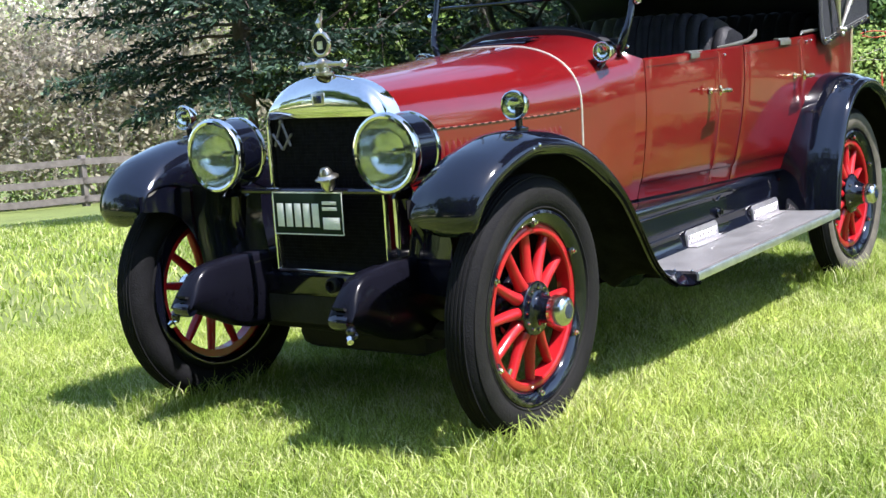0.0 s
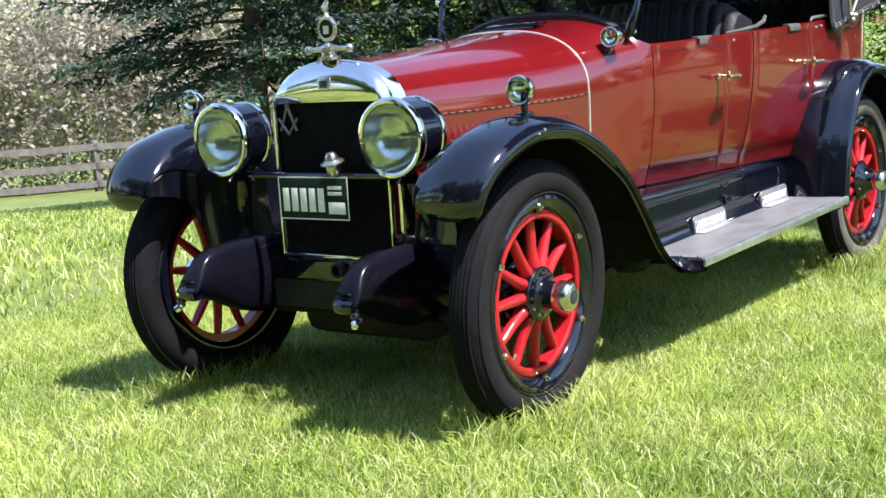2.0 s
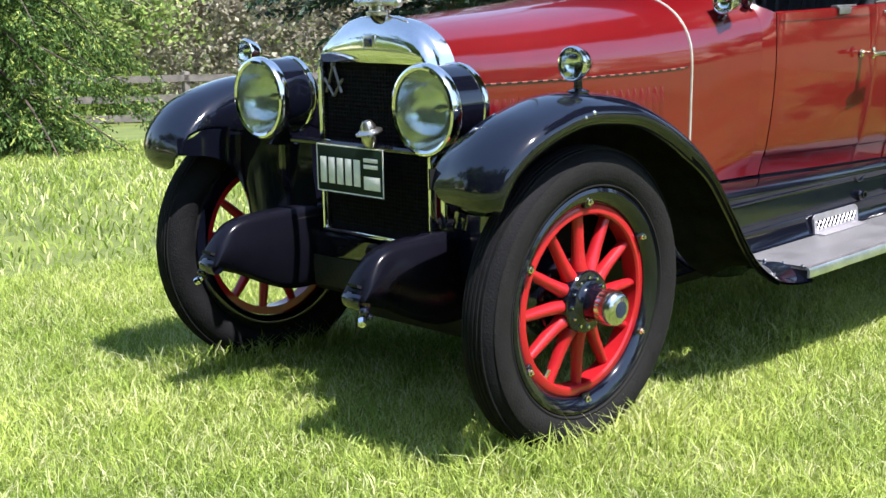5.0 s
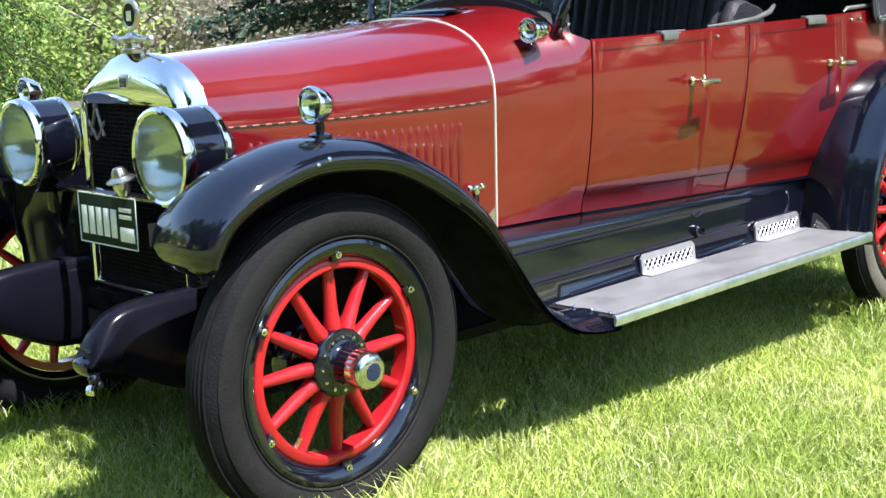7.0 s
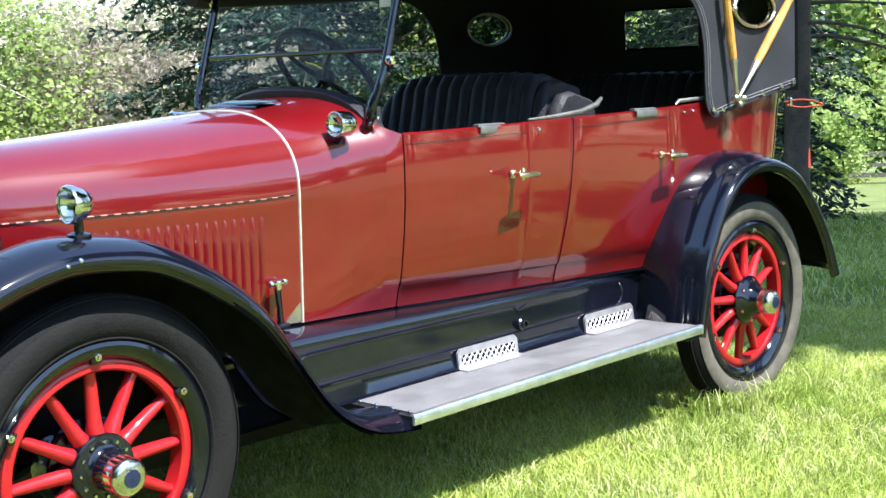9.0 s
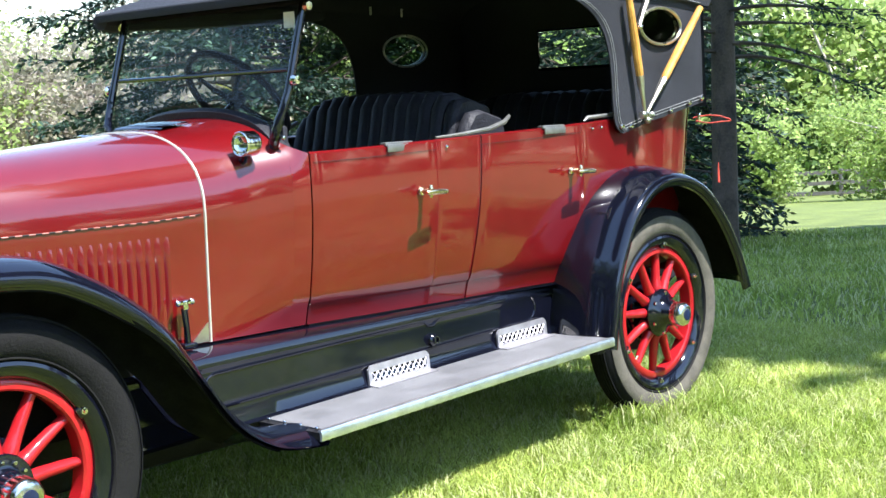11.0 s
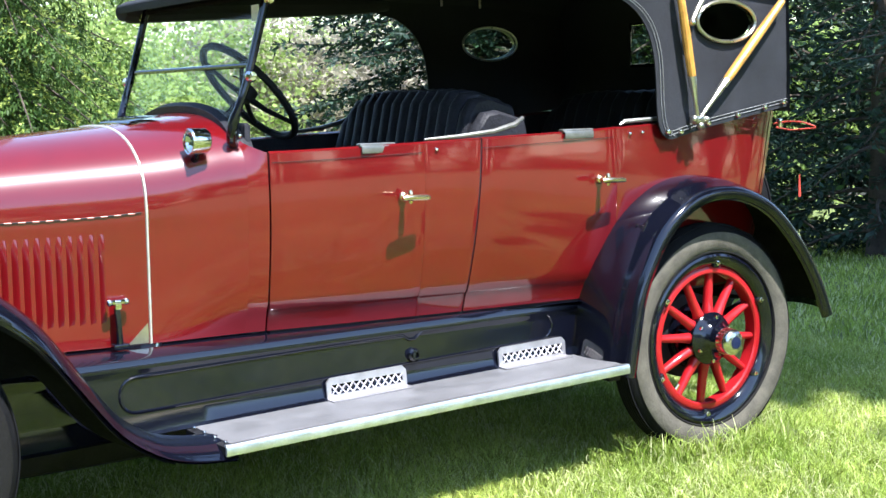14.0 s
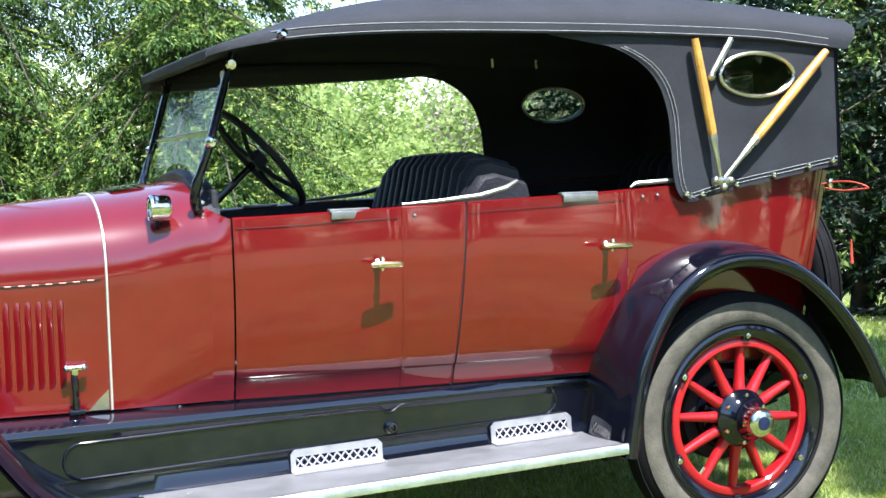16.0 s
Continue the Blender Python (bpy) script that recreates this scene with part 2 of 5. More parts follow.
# ---- mesh tools ----
class Geo:
    """Vertices and faces that become one mesh."""
    def __init__(self):
        self.v, self.f = [], []

    def add(self, verts, faces, m=None):
        n = len(self.v)
        self.v += [tuple(m @ Vector(p)) for p in verts] if m else [tuple(p) for p in verts]
        self.f += [tuple(i + n for i in face) for face in faces]
        return self

    def loft(self, rows, closed=False, ring=False, caps=False, m=None):
        """Skin over rows of equal length; closed: each row is a loop; ring: the last row meets the first."""
        k, verts, faces = len(rows[0]), [p for r in rows for p in r], []
        for i in range(len(rows) - (0 if ring else 1)):
            a, b = i * k, ((i + 1) % len(rows)) * k
            for j in range(k if closed else k - 1):
                j2 = (j + 1) % k
                faces.append((a + j, a + j2, b + j2, b + j))
        if caps:
            faces += [tuple(range(k))[::-1], tuple((len(rows) - 1) * k + j for j in range(k))]
        return self.add(verts, faces, m)

    def lathe(self, profile, m=None, seg=32, caps=False):
        """Revolve (radius, height) pairs about local z."""
        rows = [[(r * math.cos(2 * math.pi * j / seg), r * math.sin(2 * math.pi * j / seg), h) for j in range(seg)] for r, h in profile]
        return self.loft(rows, closed=True, caps=caps, m=m)

    def tube(self, points, radius, seg=8, m=None, flat=1.0, loop=False):
        """A tube along points; radius one number or one for each point."""
        pts = [Vector(p) for p in points]
        n, rows, up = len(pts), [], Vector((0.13, 0.21, 0.97))
        for i, p in enumerate(pts):
            a, b = (pts[i - 1], pts[(i + 1) % n]) if loop else (pts[max(0, i - 1)], pts[min(n - 1, i + 1)])
            t = (b - a).normalized()
            s = t.cross(up)
            s = s.normalized() if s.length > 1e-4 else Vector((1, 0, 0))
            u = s.cross(t)
            r = radius[i] if isinstance(radius, (list, tuple)) else radius
            rows.append([p + s * (r * math.cos(2 * math.pi * j / seg)) + u * (r * flat * math.sin(2 * math.pi * j / seg)) for j in range(seg)])
        return self.loft(rows, closed=True, ring=loop, caps=not loop, m=m)

    def box(self, x0, x1, y0, y1, z0, z1, bevel=0.0, m=None):
        bm = bmesh.new()
        bmesh.ops.create_cube(bm, size=1.0)
        for v in bm.verts:
            v.co = Vector(((x0 + x1) / 2 + v.co.x * (x1 - x0), (y0 + y1) / 2 + v.co.y * (y1 - y0), (z0 + z1) / 2 + v.co.z * (z1 - z0)))
        if bevel:
            bmesh.ops.bevel(bm, geom=bm.edges[:], offset=bevel, segments=2, affect='EDGES', profile=0.5)
        bm.verts.index_update()
        self.add([v.co.copy() for v in bm.verts], [[v.index for v in f.verts] for f in bm.faces], m)
        bm.free()
        return self

    def ball(self, c, r, seg=14):
        prof = [(max(1e-4, r * math.sin(math.pi * i / 8)), -r * math.cos(math.pi * i / 8)) for i in range(9)]
        return self.lathe(prof, Matrix.Translation(c), seg)


SHIFT = [(0.0, 0.0), (0.85, -0.002), (0.958, -0.005), (1.30, 0.020), (1.8, 0.031), (2.45, 0.030), (3.0, 0.028), (3.5, 0.026)]


def axis(origin, direction):
    """A frame whose z runs along direction."""
    return Matrix.Translation(origin) @ Vector(direction).to_track_quat('Z', 'Y').to_matrix().to_4x4()


def part(name, geo, mat, parent=None, label="", sharp=35, flip=False):
    me = bpy.data.meshes.new(name)
    if parent is not None and (parent.name == "touring_car" or parent.parent is not None):      # the body sits a little forward between the axles
        geo.v = [(x - table(x, SHIFT), y, z) for x, y, z in geo.v]
    me.from_pydata(geo.v, [], geo.f)
    me.materials.append(mat)
    bm = bmesh.new()
    bm.from_mesh(me)
    bmesh.ops.remove_doubles(bm, verts=bm.verts, dist=1e-5)
    bmesh.ops.recalc_face_normals(bm, faces=bm.faces)
    bm.to_mesh(me)
    bm.free()
    me.shade_smooth()
    me.set_sharp_from_angle(angle=radians(sharp))
    ob = new(name, me)
    ob.parent = parent
    if label:
        tagged(ob, label)
    return ob


def curve(pts, n):
    """Catmull-Rom through pts (any dimension), n points at even steps of the parameter."""
    p = [np.array(q, float) for q in pts]
    p = [2 * p[0] - p[1]] + p + [2 * p[-1] - p[-2]]
    out = []
    for i in range(n):
        u = i / (n - 1) * (len(p) - 3)
        k = min(int(u), len(p) - 4)
        t = u - k
        a, b, c, d = p[k:k + 4]
        out.append(0.5 * (2 * b + (c - a) * t + (2 * a - 5 * b + 4 * c - d) * t * t + (3 * b - a - 3 * c + d) * t ** 3))
    return out


def table(x, pairs):
    """Smooth look-up through (x, value) pairs."""
    xs, vs = [a for a, _ in pairs], [b for _, b in pairs]
    if x <= xs[0]:
        return vs[0]
    if x >= xs[-1]:
        return vs[-1]
    k = max(i for i in range(len(xs) - 1) if xs[i] <= x)
    h, t = xs[k + 1] - xs[k], (x - xs[k]) / (xs[k + 1] - xs[k])
    s0 = (vs[k + 1] - vs[k - 1]) / (xs[k + 1] - xs[k - 1]) if k > 0 else (vs[1] - vs[0]) / h
    s1 = (vs[k + 2] - vs[k]) / (xs[k + 2] - xs[k]) if k + 2 < len(xs) else (vs[k + 1] - vs[k]) / h
    return (2 * t**3 - 3 * t**2 + 1) * vs[k] + (t**3 - 2 * t**2 + t) * h * s0 + (3 * t**2 - 2 * t**3) * vs[k + 1] + (t**3 - t**2) * h * s1

# ---- the touring car: front towards -x, its driver's side towards -y ----
HALF = [(-0.06, 0.275), (0.1, 0.292), (0.45, 0.345), (0.81, 0.388), (0.96, 0.410), (1.15, 0.434), (1.345, 0.462), (1.6, 0.500),
        (1.87, 0.532), (2.1, 0.556), (2.5, 0.596), (2.8, 0.632), (3.0, 0.648), (3.2, 0.646), (3.4, 0.625), (3.5, 0.60)]
BELT = [(1.25, 1.165), (1.34, 1.157), (1.7, 1.165), (2.1, 1.178), (2.5, 1.19), (2.9, 1.21), (3.2, 1.228), (3.5, 1.248)]
HOOD_TOP = [(0.0, 1.176), (0.3, 1.194), (0.6, 1.218), (0.95, 1.248), (1.1, 1.262), (1.28, 1.285)]
HINGE = [(0.0, 0.985), (0.5, 0.985), (0.96, 0.998), (1.25, 1.06)]
FLARE = [(0.96, 0.0), (1.3, 0.030), (1.8, 0.045), (2.1, 0.048), (2.5, 0.034), (2.9, 0.010), (3.4, 0.0)]      # how far the sides lean out at the belt
SILL = 0.600

car = tagged(new("touring_car"), "red and black antique touring car with raised black cloth top", "car")


def half(x):
    return table(x, HALF)


def side_y(x, z):
    """Half width of the body side at a height: it tucks under near the sill."""
    tuck = 0.007 * min(1.0, max(0.0, (0.672 - z) / 0.012)) + 0.016 * max(0.0, (0.672 - z) / 0.072)
    belly = 0.010 * math.sin(math.pi * min(1.0, max(0.0, (z - 0.67) / 0.5)))
    flare = table(x, FLARE) * (1 - (1 - min(1.0, max(0.0, (z - 0.67) / 0.5))) ** 1.8)
    return half(x) - tuck + belly + flare - 0.006


def panel(x0, x1, z0, top, side, gap=0.0025, nx=12, nz=16, thick=0.022, out=0.0, groove=0.004, lean=(0.0, 0.0)):
    """A body panel between two stations, its edges turned in."""
    g, rows = Geo(), []
    a, b = x0 + gap, x1 - gap
    xs = [a] + [a + 0.004 + (b - a - 0.008) * i / nx for i in range(nx + 1)] + [b]
    for i, x in enumerate(xs):
        zt = top(x) if callable(top) else top
        zs = [z0 + (zt - z0) * (j / nz) ** 0.8 for j in range(nz + 1)]
        zs = sorted(zs + [0.671, 0.660])
        sink = groove if i in (0, len(xs) - 1) else 0.0
        row = [(x, side * (side_y(x, z) + out - sink), z) for z in zs]
        row += [(x, side * (side_y(x, zt) - thick * 0.4), zt + 0.006), (x, side * (side_y(x, zt) - thick), zt)]
        row += [(x, side * (side_y(x, z) - thick), z) for z in zs[::-1][1:]]
        k = lean[0] + (lean[1] - lean[0]) * i / (len(xs) - 1)
        rows.append([(px + k * (pz - 0.92), py, pz) for px, py, pz in row])
    if x1 > 3.4:      # the tail leans in towards the sill
        rows = [[(x - 0.24 * (1.25 - z) * max(0.0, (x - 3.1) / 0.36), y, z) for x, y, z in r] for r in rows]
    return g.loft(rows, closed=True, caps=True)


def hood_section(x, inset=0.0, z0=SILL, n=14, body=0.0):
    """From one sill over the top to the other: flat sides, a shoulder, a crowned top."""
    w, zt, zh = half(x) - inset, table(x, HOOD_TOP) - inset, table(x, HINGE)
    right = [((w - 0.008 * max(0, (zh - z) / 0.4)) * (1 - body) + (side_y(x, z) - inset) * body, z) for z in np.linspace(z0, zh, 14)]
    arc = []
    for i in range(1, n + 1):
        a = math.pi / 2 * i / n
        arc.append((right[-1][0] * abs(math.cos(a)) ** 0.80, zh + (zt - zh) * abs(math.sin(a)) ** 0.82))
    up = right + arc
    return [(x, -y, z) for y, z in up] + [(x, y, z) for y, z in up[::-1][1:]]


# hood with its louvres and hinges
hood = part("hood", Geo().loft([hood_section(x) for x in np.linspace(-0.004, 0.947, 26)]), RED, car, "glossy red louvred hood")
for side in (-1, 1):
    for i in range(24):
        x = 0.1185 + 0.0305 * i
        g, rows = Geo(), []
        for k in range(9):
            z = 0.672 + 0.272 * k / 8
            swell = 0.0115 * min(1.0, math.sin(math.pi * k / 8) * 2.2)
            y = half(x) - 0.008 * (0.99 - z) / 0.4 - 0.001
            rows.append([(x - 0.010, side * y, z), (x - 0.002, side * (y + swell * 0.75), z), (x + 0.006, side * (y + swell), z), (x + 0.009, side * (y + swell * 0.4), z), (x + 0.010, side * y, z)])
        part("louvre", g.loft(rows), RED, hood)
    g = Geo()
    g.tube([(x, side * (half(x) + 0.0015), table(x, HINGE)) for x in np.linspace(0.0, 0.935, 30)], 0.0022, 6)
    part("hinge_rod", g, DULL_BLACK, hood, "piano hinge of the hood")
    for i in range(24):
        x = 0.012 + 0.0385 * i
        g = Geo().tube([(x, side * (half(x) + 0.002), table(x, HINGE)), (x + 0.019, side * (half(x + 0.019) + 0.002), table(x, HINGE))], 0.0025, 7)
        part("hinge_knuckle", g, HINGE_GLINT, hood)
    # latch beside the hood: stem, cross head and foot
    g = Geo().tube([(0.848, side * 0.425, 0.612), (0.848, side * 0.425, 0.66), (0.846, side * 0.420, 0.72)], [0.011, 0.009, 0.010], 8)
    latch = part("hood_latch", g, BLACK, car, "black hood latch with a bright head")
    g = Geo().tube([(0.826, side * 0.420, 0.738), (0.872, side * 0.420, 0.738)], 0.009, 8)
    g.ball((0.824, side * 0.420, 0.738), 0.011).ball((0.874, side * 0.420, 0.738), 0.011).box(0.838, 0.858, side * 0.420 - 0.01, side * 0.420 + 0.01, 0.715, 0.745, 0.004)
    part("latch_head", g, CHROME, latch)
    part("latch_foot", Geo().box(0.825, 0.872, side * 0.425 - 0.018, side * 0.425 + 0.018, 0.600, 0.616, 0.004), BLACK, latch)

# bright strip between hood and cowl, with its corner plates
strip = [hood_section(x, -0.003) for x in (0.946, 0.9495, 0.9545, 0.958)]
strip[0], strip[3] = hood_section(0.9475, 0.002), hood_section(0.9565, 0.002)
part("cowl_strip", Geo().loft(strip), CREAM_METAL, car, "bright metal strip round the cowl")
for side in (-1, 1):
    g = Geo().loft([[(0.885, side * 0.396, 0.603), (0.943, side * 0.404, 0.603), (0.943, side * 0.404, 0.663)], [(0.885, side * 0.392, 0.603), (0.943, side * 0.400, 0.603), (0.943, side * 0.400, 0.663)]], closed=True, caps=True)
    part("corner_plate", g, DULL_METAL, car, "small triangular metal plate")

# cowl: from the strip back to the windscreen, with a ventilator lid
part("cowl", Geo().loft([hood_section(x, body=((x - 0.957) / 0.318) ** 1.5) for x in np.linspace(0.957, 1.275, 14)]), RED, car, "red cowl ahead of the windscreen")
g = Geo().loft([[(x, y, table(x, HOOD_TOP) + 0.008 + dz - 0.12 * y * y) for y in np.linspace(-0.13, 0.13, 9)] for x, dz in ((1.02, -0.006), (1.03, 0.0), (1.13, 0.004), (1.14, -0.004))])
part("cowl_ventilator", g, BLACK, car, "black ventilator lid on the cowl")
for side in (-1, 1):
    rows = []
    for x in np.linspace(1.275, 1.342, 6):
        f = (x - 1.275) / 0.067
        zt, zh, z1 = 1.205 - 0.046 * f ** 0.6, table(x, HINGE), table(1.275, HOOD_TOP)
        row = []
        for z in list(np.linspace(SILL, 1.0, 14)) + list(np.linspace(1.02, zt, 12)):
            up = max(0.0, (z - zh) / (z1 - zh)) ** (1 / 0.82)
            y0 = side_y(x, min(z, zh)) * max(0.0, 1 - up * up) ** 0.4
            row.append((x, side * (y0 * (1 - f) + side_y(x, z) * f), z))
        rows.append(row)
    g = Geo().loft(rows)
    part("cowl_side", g, RED, car)
    # dark scuttle pad arching over the dash
pad = []
for x, lift, r in ((1.262, 0.0, 0.0), (1.258, 0.022, 0.0), (1.285, 0.034, 0.0), (1.325, 0.022, 0.0), (1.33, -0.02, 0.0)):
    sec = hood_section(1.27, 0.0)
    sec = [p for p in sec if p[2] > 1.14]
    pad.append([(x, y * 1.0, z + lift) for _, y, z in sec])
part("dash_pad", Geo().loft(pad), LEATHER, car, "padded black leather scuttle roll")
part("dashboard", Geo().box(1.30, 1.325, -0.42, 0.42, 0.98, 1.25, 0.01), LEATHER, car)

# body sides: doors with handles, pillars and quarters
def belt(x):
    return table(x, BELT)


for side in (-1, 1):
    for x0, x1, hx in ((1.345, 1.872, 1.79), (2.068, 2.640, 2.56)):
        door = part("door", panel(x0 + 0.001, x1 + 0.0022, SILL, belt, side, out=0.0004, groove=0.0015, lean=(0.0 if x0 < 2 else 0.07, 0.0)), RED, car, "red door with a brass handle")
        y = side * (side_y(hx, 1.0) + 0.002)
        zc = 1.004 + (hx - 1.79) * 0.025
        g = Geo().lathe([(0.0001, 0.0), (0.016, 0.0), (0.014, 0.008), (0.0085, 0.012), (0.008, 0.064), (0.0001, 0.068)], axis((hx, y, zc), (0, side, 0)), 14)
        yk = y + side * 0.045
        g.tube([(hx, yk, zc - 0.020), (hx, yk, zc - 0.010), (hx, yk, zc + 0.010), (hx, yk, zc + 0.022)], [0.006, 0.010, 0.010, 0.006], 10)
        handle = part("door_handle", g, BRASS, door, "worn brass T handle")
        ye = y + side * 0.070
        g = Geo().tube([(hx - 0.046, ye, zc), (hx - 0.038, ye, zc), (hx, ye, zc), (hx + 0.044, ye, zc - 0.002), (hx + 0.056, ye, zc - 0.003)], [0.006, 0.0095, 0.0105, 0.010, 0.0075], 10)
        part("handle_grip", g, BRASS, door)
        # bead below the door top
        g = Geo().tube([(x, side * (side_y(x, belt(x) - 0.028) + 0.003), belt(x) - 0.028) for x in np.linspace(x0 + 0.01, x1 - 0.01, 10)], 0.0010, 6)
        part("bead", g, DULL_BLACK, door)
        # bright plate on the door's top edge
        px = x0 + (0.30 if x0 < 2 else 0.34)
        hp = half(px) + table(px, FLARE)
        g = Geo().box(px, px + 0.135, side * (hp - 0.014) - 0.014, side * (hp - 0.014) + 0.014, belt(px) + 0.002, belt(px) + 0.014, 0.004)
        g.box(px + 0.004, px + 0.131, side * (hp + 0.004) - 0.003, side * (hp + 0.004) + 0.003, belt(px) - 0.018, belt(px) + 0.006, 0.002)
        part("sill_plate", g, GREY_PLATE, door, "grey metal plate on the door top")
    g = panel(1.36, 3.44, SILL - 0.01, lambda x: belt(x) - 0.004, side, nx=24, thick=0.006, out=-0.027)
    part("side_lining", g, LEATHER, car, "black leather lining inside the body")
    part("pillar_panel", panel(1.8698, 2.068, SILL, belt, side, groove=0.0015, lean=(0.0, 0.07)), RED, car)
    part("quarter_panel", panel(2.6378, 3.462, SILL, belt, side, nx=24, groove=0.0015), RED, car, "red rear quarter panel")
    for x in (1.915, 2.70, 2.755):
        part("stud", Geo().ball((x, side * (side_y(x, 1.14) + 0.002), belt(x) - 0.022), 0.0065, 10), CHROME, car)
    # rolled trim on the body's top edge behind each door
    g = Geo().tube([(x, side * (half(x) + table(x, FLARE) - dy), belt(x) + dz) for x, dy, dz in ((1.88, 0.018, 0.012), (2.0, 0.018, 0.014), (2.14, 0.02, 0.022), (2.23, 0.03, 0.040), (2.275, 0.045, 0.060))], [0.004, 0.007, 0.009, 0.010, 0.007], 8)
    part("arm_roll", g, GREY_PLATE, car, "grey edge roll on the body top")
    g = Geo().tube([(x, side * (half(x) + table(x, FLARE) - 0.012), belt(x) + dz) for x, dz in ((2.66, 0.010), (2.68, 0.022), (2.86, 0.020))], [0.004, 0.008, 0.008], 8)
    part("arm_roll", g, GREY_PLATE, car, "grey edge roll on the body top")

# rear of the tub, rounded
rows = []
for i in range(17):
    a = math.pi * i / 16
    r = []
    for z in np.linspace(0.55, 1.25, 12):
        y = math.cos(a) * (side_y(3.46, z) + 0.001)
        r.append((3.46 - 0.24 * (1.25 - z) + 0.06 * math.sin(a) ** 0.5, -y, z))
    rows.append(r)
part("tail_panel", Geo().loft(rows), RED, car, "red rounded rear body panel")

# floor and seats
part("floor_pan", Geo().box(0.10, 3.44, -0.40, 0.40, 0.56, 0.585, 0.005), DULL_BLACK, car)


def bench(x0, x1, xb, z_seat, z_top, w0):
    cushion = part("seat_cushion", Geo().box(x0, x1, -w0, w0, z_seat - 0.16, z_seat, 0.035), LEATHER, car, "black leather bench cushion")
    n = 15
    for i in range(n):
        ya, yb = -w0 + 2 * w0 * i / n, -w0 + 2 * w0 * (i + 1) / n
        ym, wd = (ya + yb) / 2, (yb - ya) / 2
        e = 1 - abs(ym / w0) ** 6
        rows = []
        top = z_seat - 0.02 + (z_top - z_seat + 0.02) * (0.72 + 0.28 * e)
        prof = [(x1 - 0.10, z_seat - 0.02), (x1 - 0.05, z_seat + 0.16), (x1 - 0.005, top - 0.05), (x1 + 0.03, top - 0.008), (x1 + 0.075, top), (xb, top - 0.03), (xb + 0.015, top - 0.09), (xb, z_seat - 0.1)]
        for k in range(7):
            t = -1 + 2 * k / 6
            puff = 0.014 * (1 - t * t)
            rows.append([(px - puff if j < 4 else px, ym + wd * t, pz + (puff if 2 <= j <= 5 else 0)) for j, (px, pz) in enumerate(prof)])
        part("pleat", Geo().loft(rows, caps=True), LEATHER, cushion)
    return cushion


bench(1.72, 2.18, 2.36, 0.93, 1.335, 0.47)
bench(2.86, 3.28, 3.44, 0.96, 1.32, 0.55)

# steering wheel and column
c, ax = Vector((1.622, 0.175, 1.348)), Vector((0.75, 0.0, 0.66)).normalized()
m = axis(c, ax)
steer = part("steering_wheel", Geo().tube([m @ Vector((0.215 * math.cos(a), 0.215 * math.sin(a), 0)) for a in np.linspace(0, 2 * math.pi, 40, endpoint=False)], 0.0135, 8, loop=True), DULL_BLACK, car, "black steering wheel with four spokes")
g = Geo()
for k in range(4):
    a = math.pi / 4 + k * math.pi / 2
    g.tube([m @ Vector((0, 0, -0.02)), m @ Vector((0.1 * math.cos(a), 0.1 * math.sin(a), -0.018)), m @ Vector((0.215 * math.cos(a), 0.215 * math.sin(a), 0))], [0.012, 0.009, 0.008], 8)
g.lathe([(0.001, 0.02), (0.03, 0.015), (0.036, -0.01), (0.03, -0.03), (0.001, -0.03)], m, 16)
part("steering_spokes", g, DULL_BLACK, steer)
g = Geo().tube([c - ax * 0.02, c - ax * 0.55], 0.013, 10)
part("steering_column", g, BLACK, steer)
g = Geo().tube([m @ Vector((0, 0, 0.02)), m @ Vector((0.05, 0.03, 0.03)), m @ Vector((0.10, 0.05, 0.03))], 0.006, 6)
part("spark_lever", g, BRASS, steer)

# windscreen: slanting posts, two panes, a divider and pivot knobs
shield = part("windscreen", Geo().tube([(1.305, -0.455, 1.425), (1.305, 0.455, 1.425)], 0.008, 8), BLACK, car, "black framed two-pane windscreen")
for side in (-1, 1):
    pts = [(1.275, 0.405, 1.165), (1.243, 0.438, 1.205), (1.243, 0.462, 1.26), (1.268, 0.476, 1.33), (1.29, 0.478, 1.39), (1.327, 0.478, 1.51), (1.366, 0.478, 1.635), (1.374, 0.478, 1.66)]
    pts = curve([(x, side * y, z) for x, y, z in pts], 24)
    rr = [0.017 if i < 8 else 0.0135 for i in range(24)]
    post = part("post", Geo().tube(pts, rr, 10), BLACK, shield)
    g = Geo()
    g.lathe([(0.001, 0.022), (0.013, 0.021), (0.019, 0.012), (0.019, 0.004), (0.012, 0.0)], axis((1.289, side * 0.492, 1.391), (0, side, 0)), 16)
    part("pivot_knob", g, CHROME, shield, "bright round pivot knob")
    part("post_nut", Geo().lathe([(0.001, 0.016), (0.014, 0.015), (0.017, 0.006), (0.017, 0.0)], axis((1.363, side * 0.492, 1.623), (0, side, 0)), 8), BRASS, shield)
    part("bracket_bolt", Geo().ball((1.262, side * 0.46, 1.213), 0.008, 8), CHROME, shield)
def pane(z0, z1, x0, x1, arch):
    rows = []
    for i in range(19):
        y = -0.462 + 0.924 * i / 18
        zb = z0 + (arch * (1 - (y / 0.462) ** 2) if arch else 0)
        xb = x0 + (x1 - x0) * (zb - z0) / (z1 - z0)
        rows.append([(xb, y, zb), (x1, y, z1), (x1 + 0.005, y, z1), (xb + 0.005, y, zb)])
    return Geo().loft(rows, closed=True, caps=True)
for z0, z1, x0, x1, arch in ((1.222, 1.42, 1.249, 1.303, 0.115), (1.431, 1.635, 1.308, 1.366, 0)):
    gp = part("pane", pane(z0, z1, x0, x1, arch), GLASS, shield, "clear windscreen glass")
    gp.visible_shadow = False
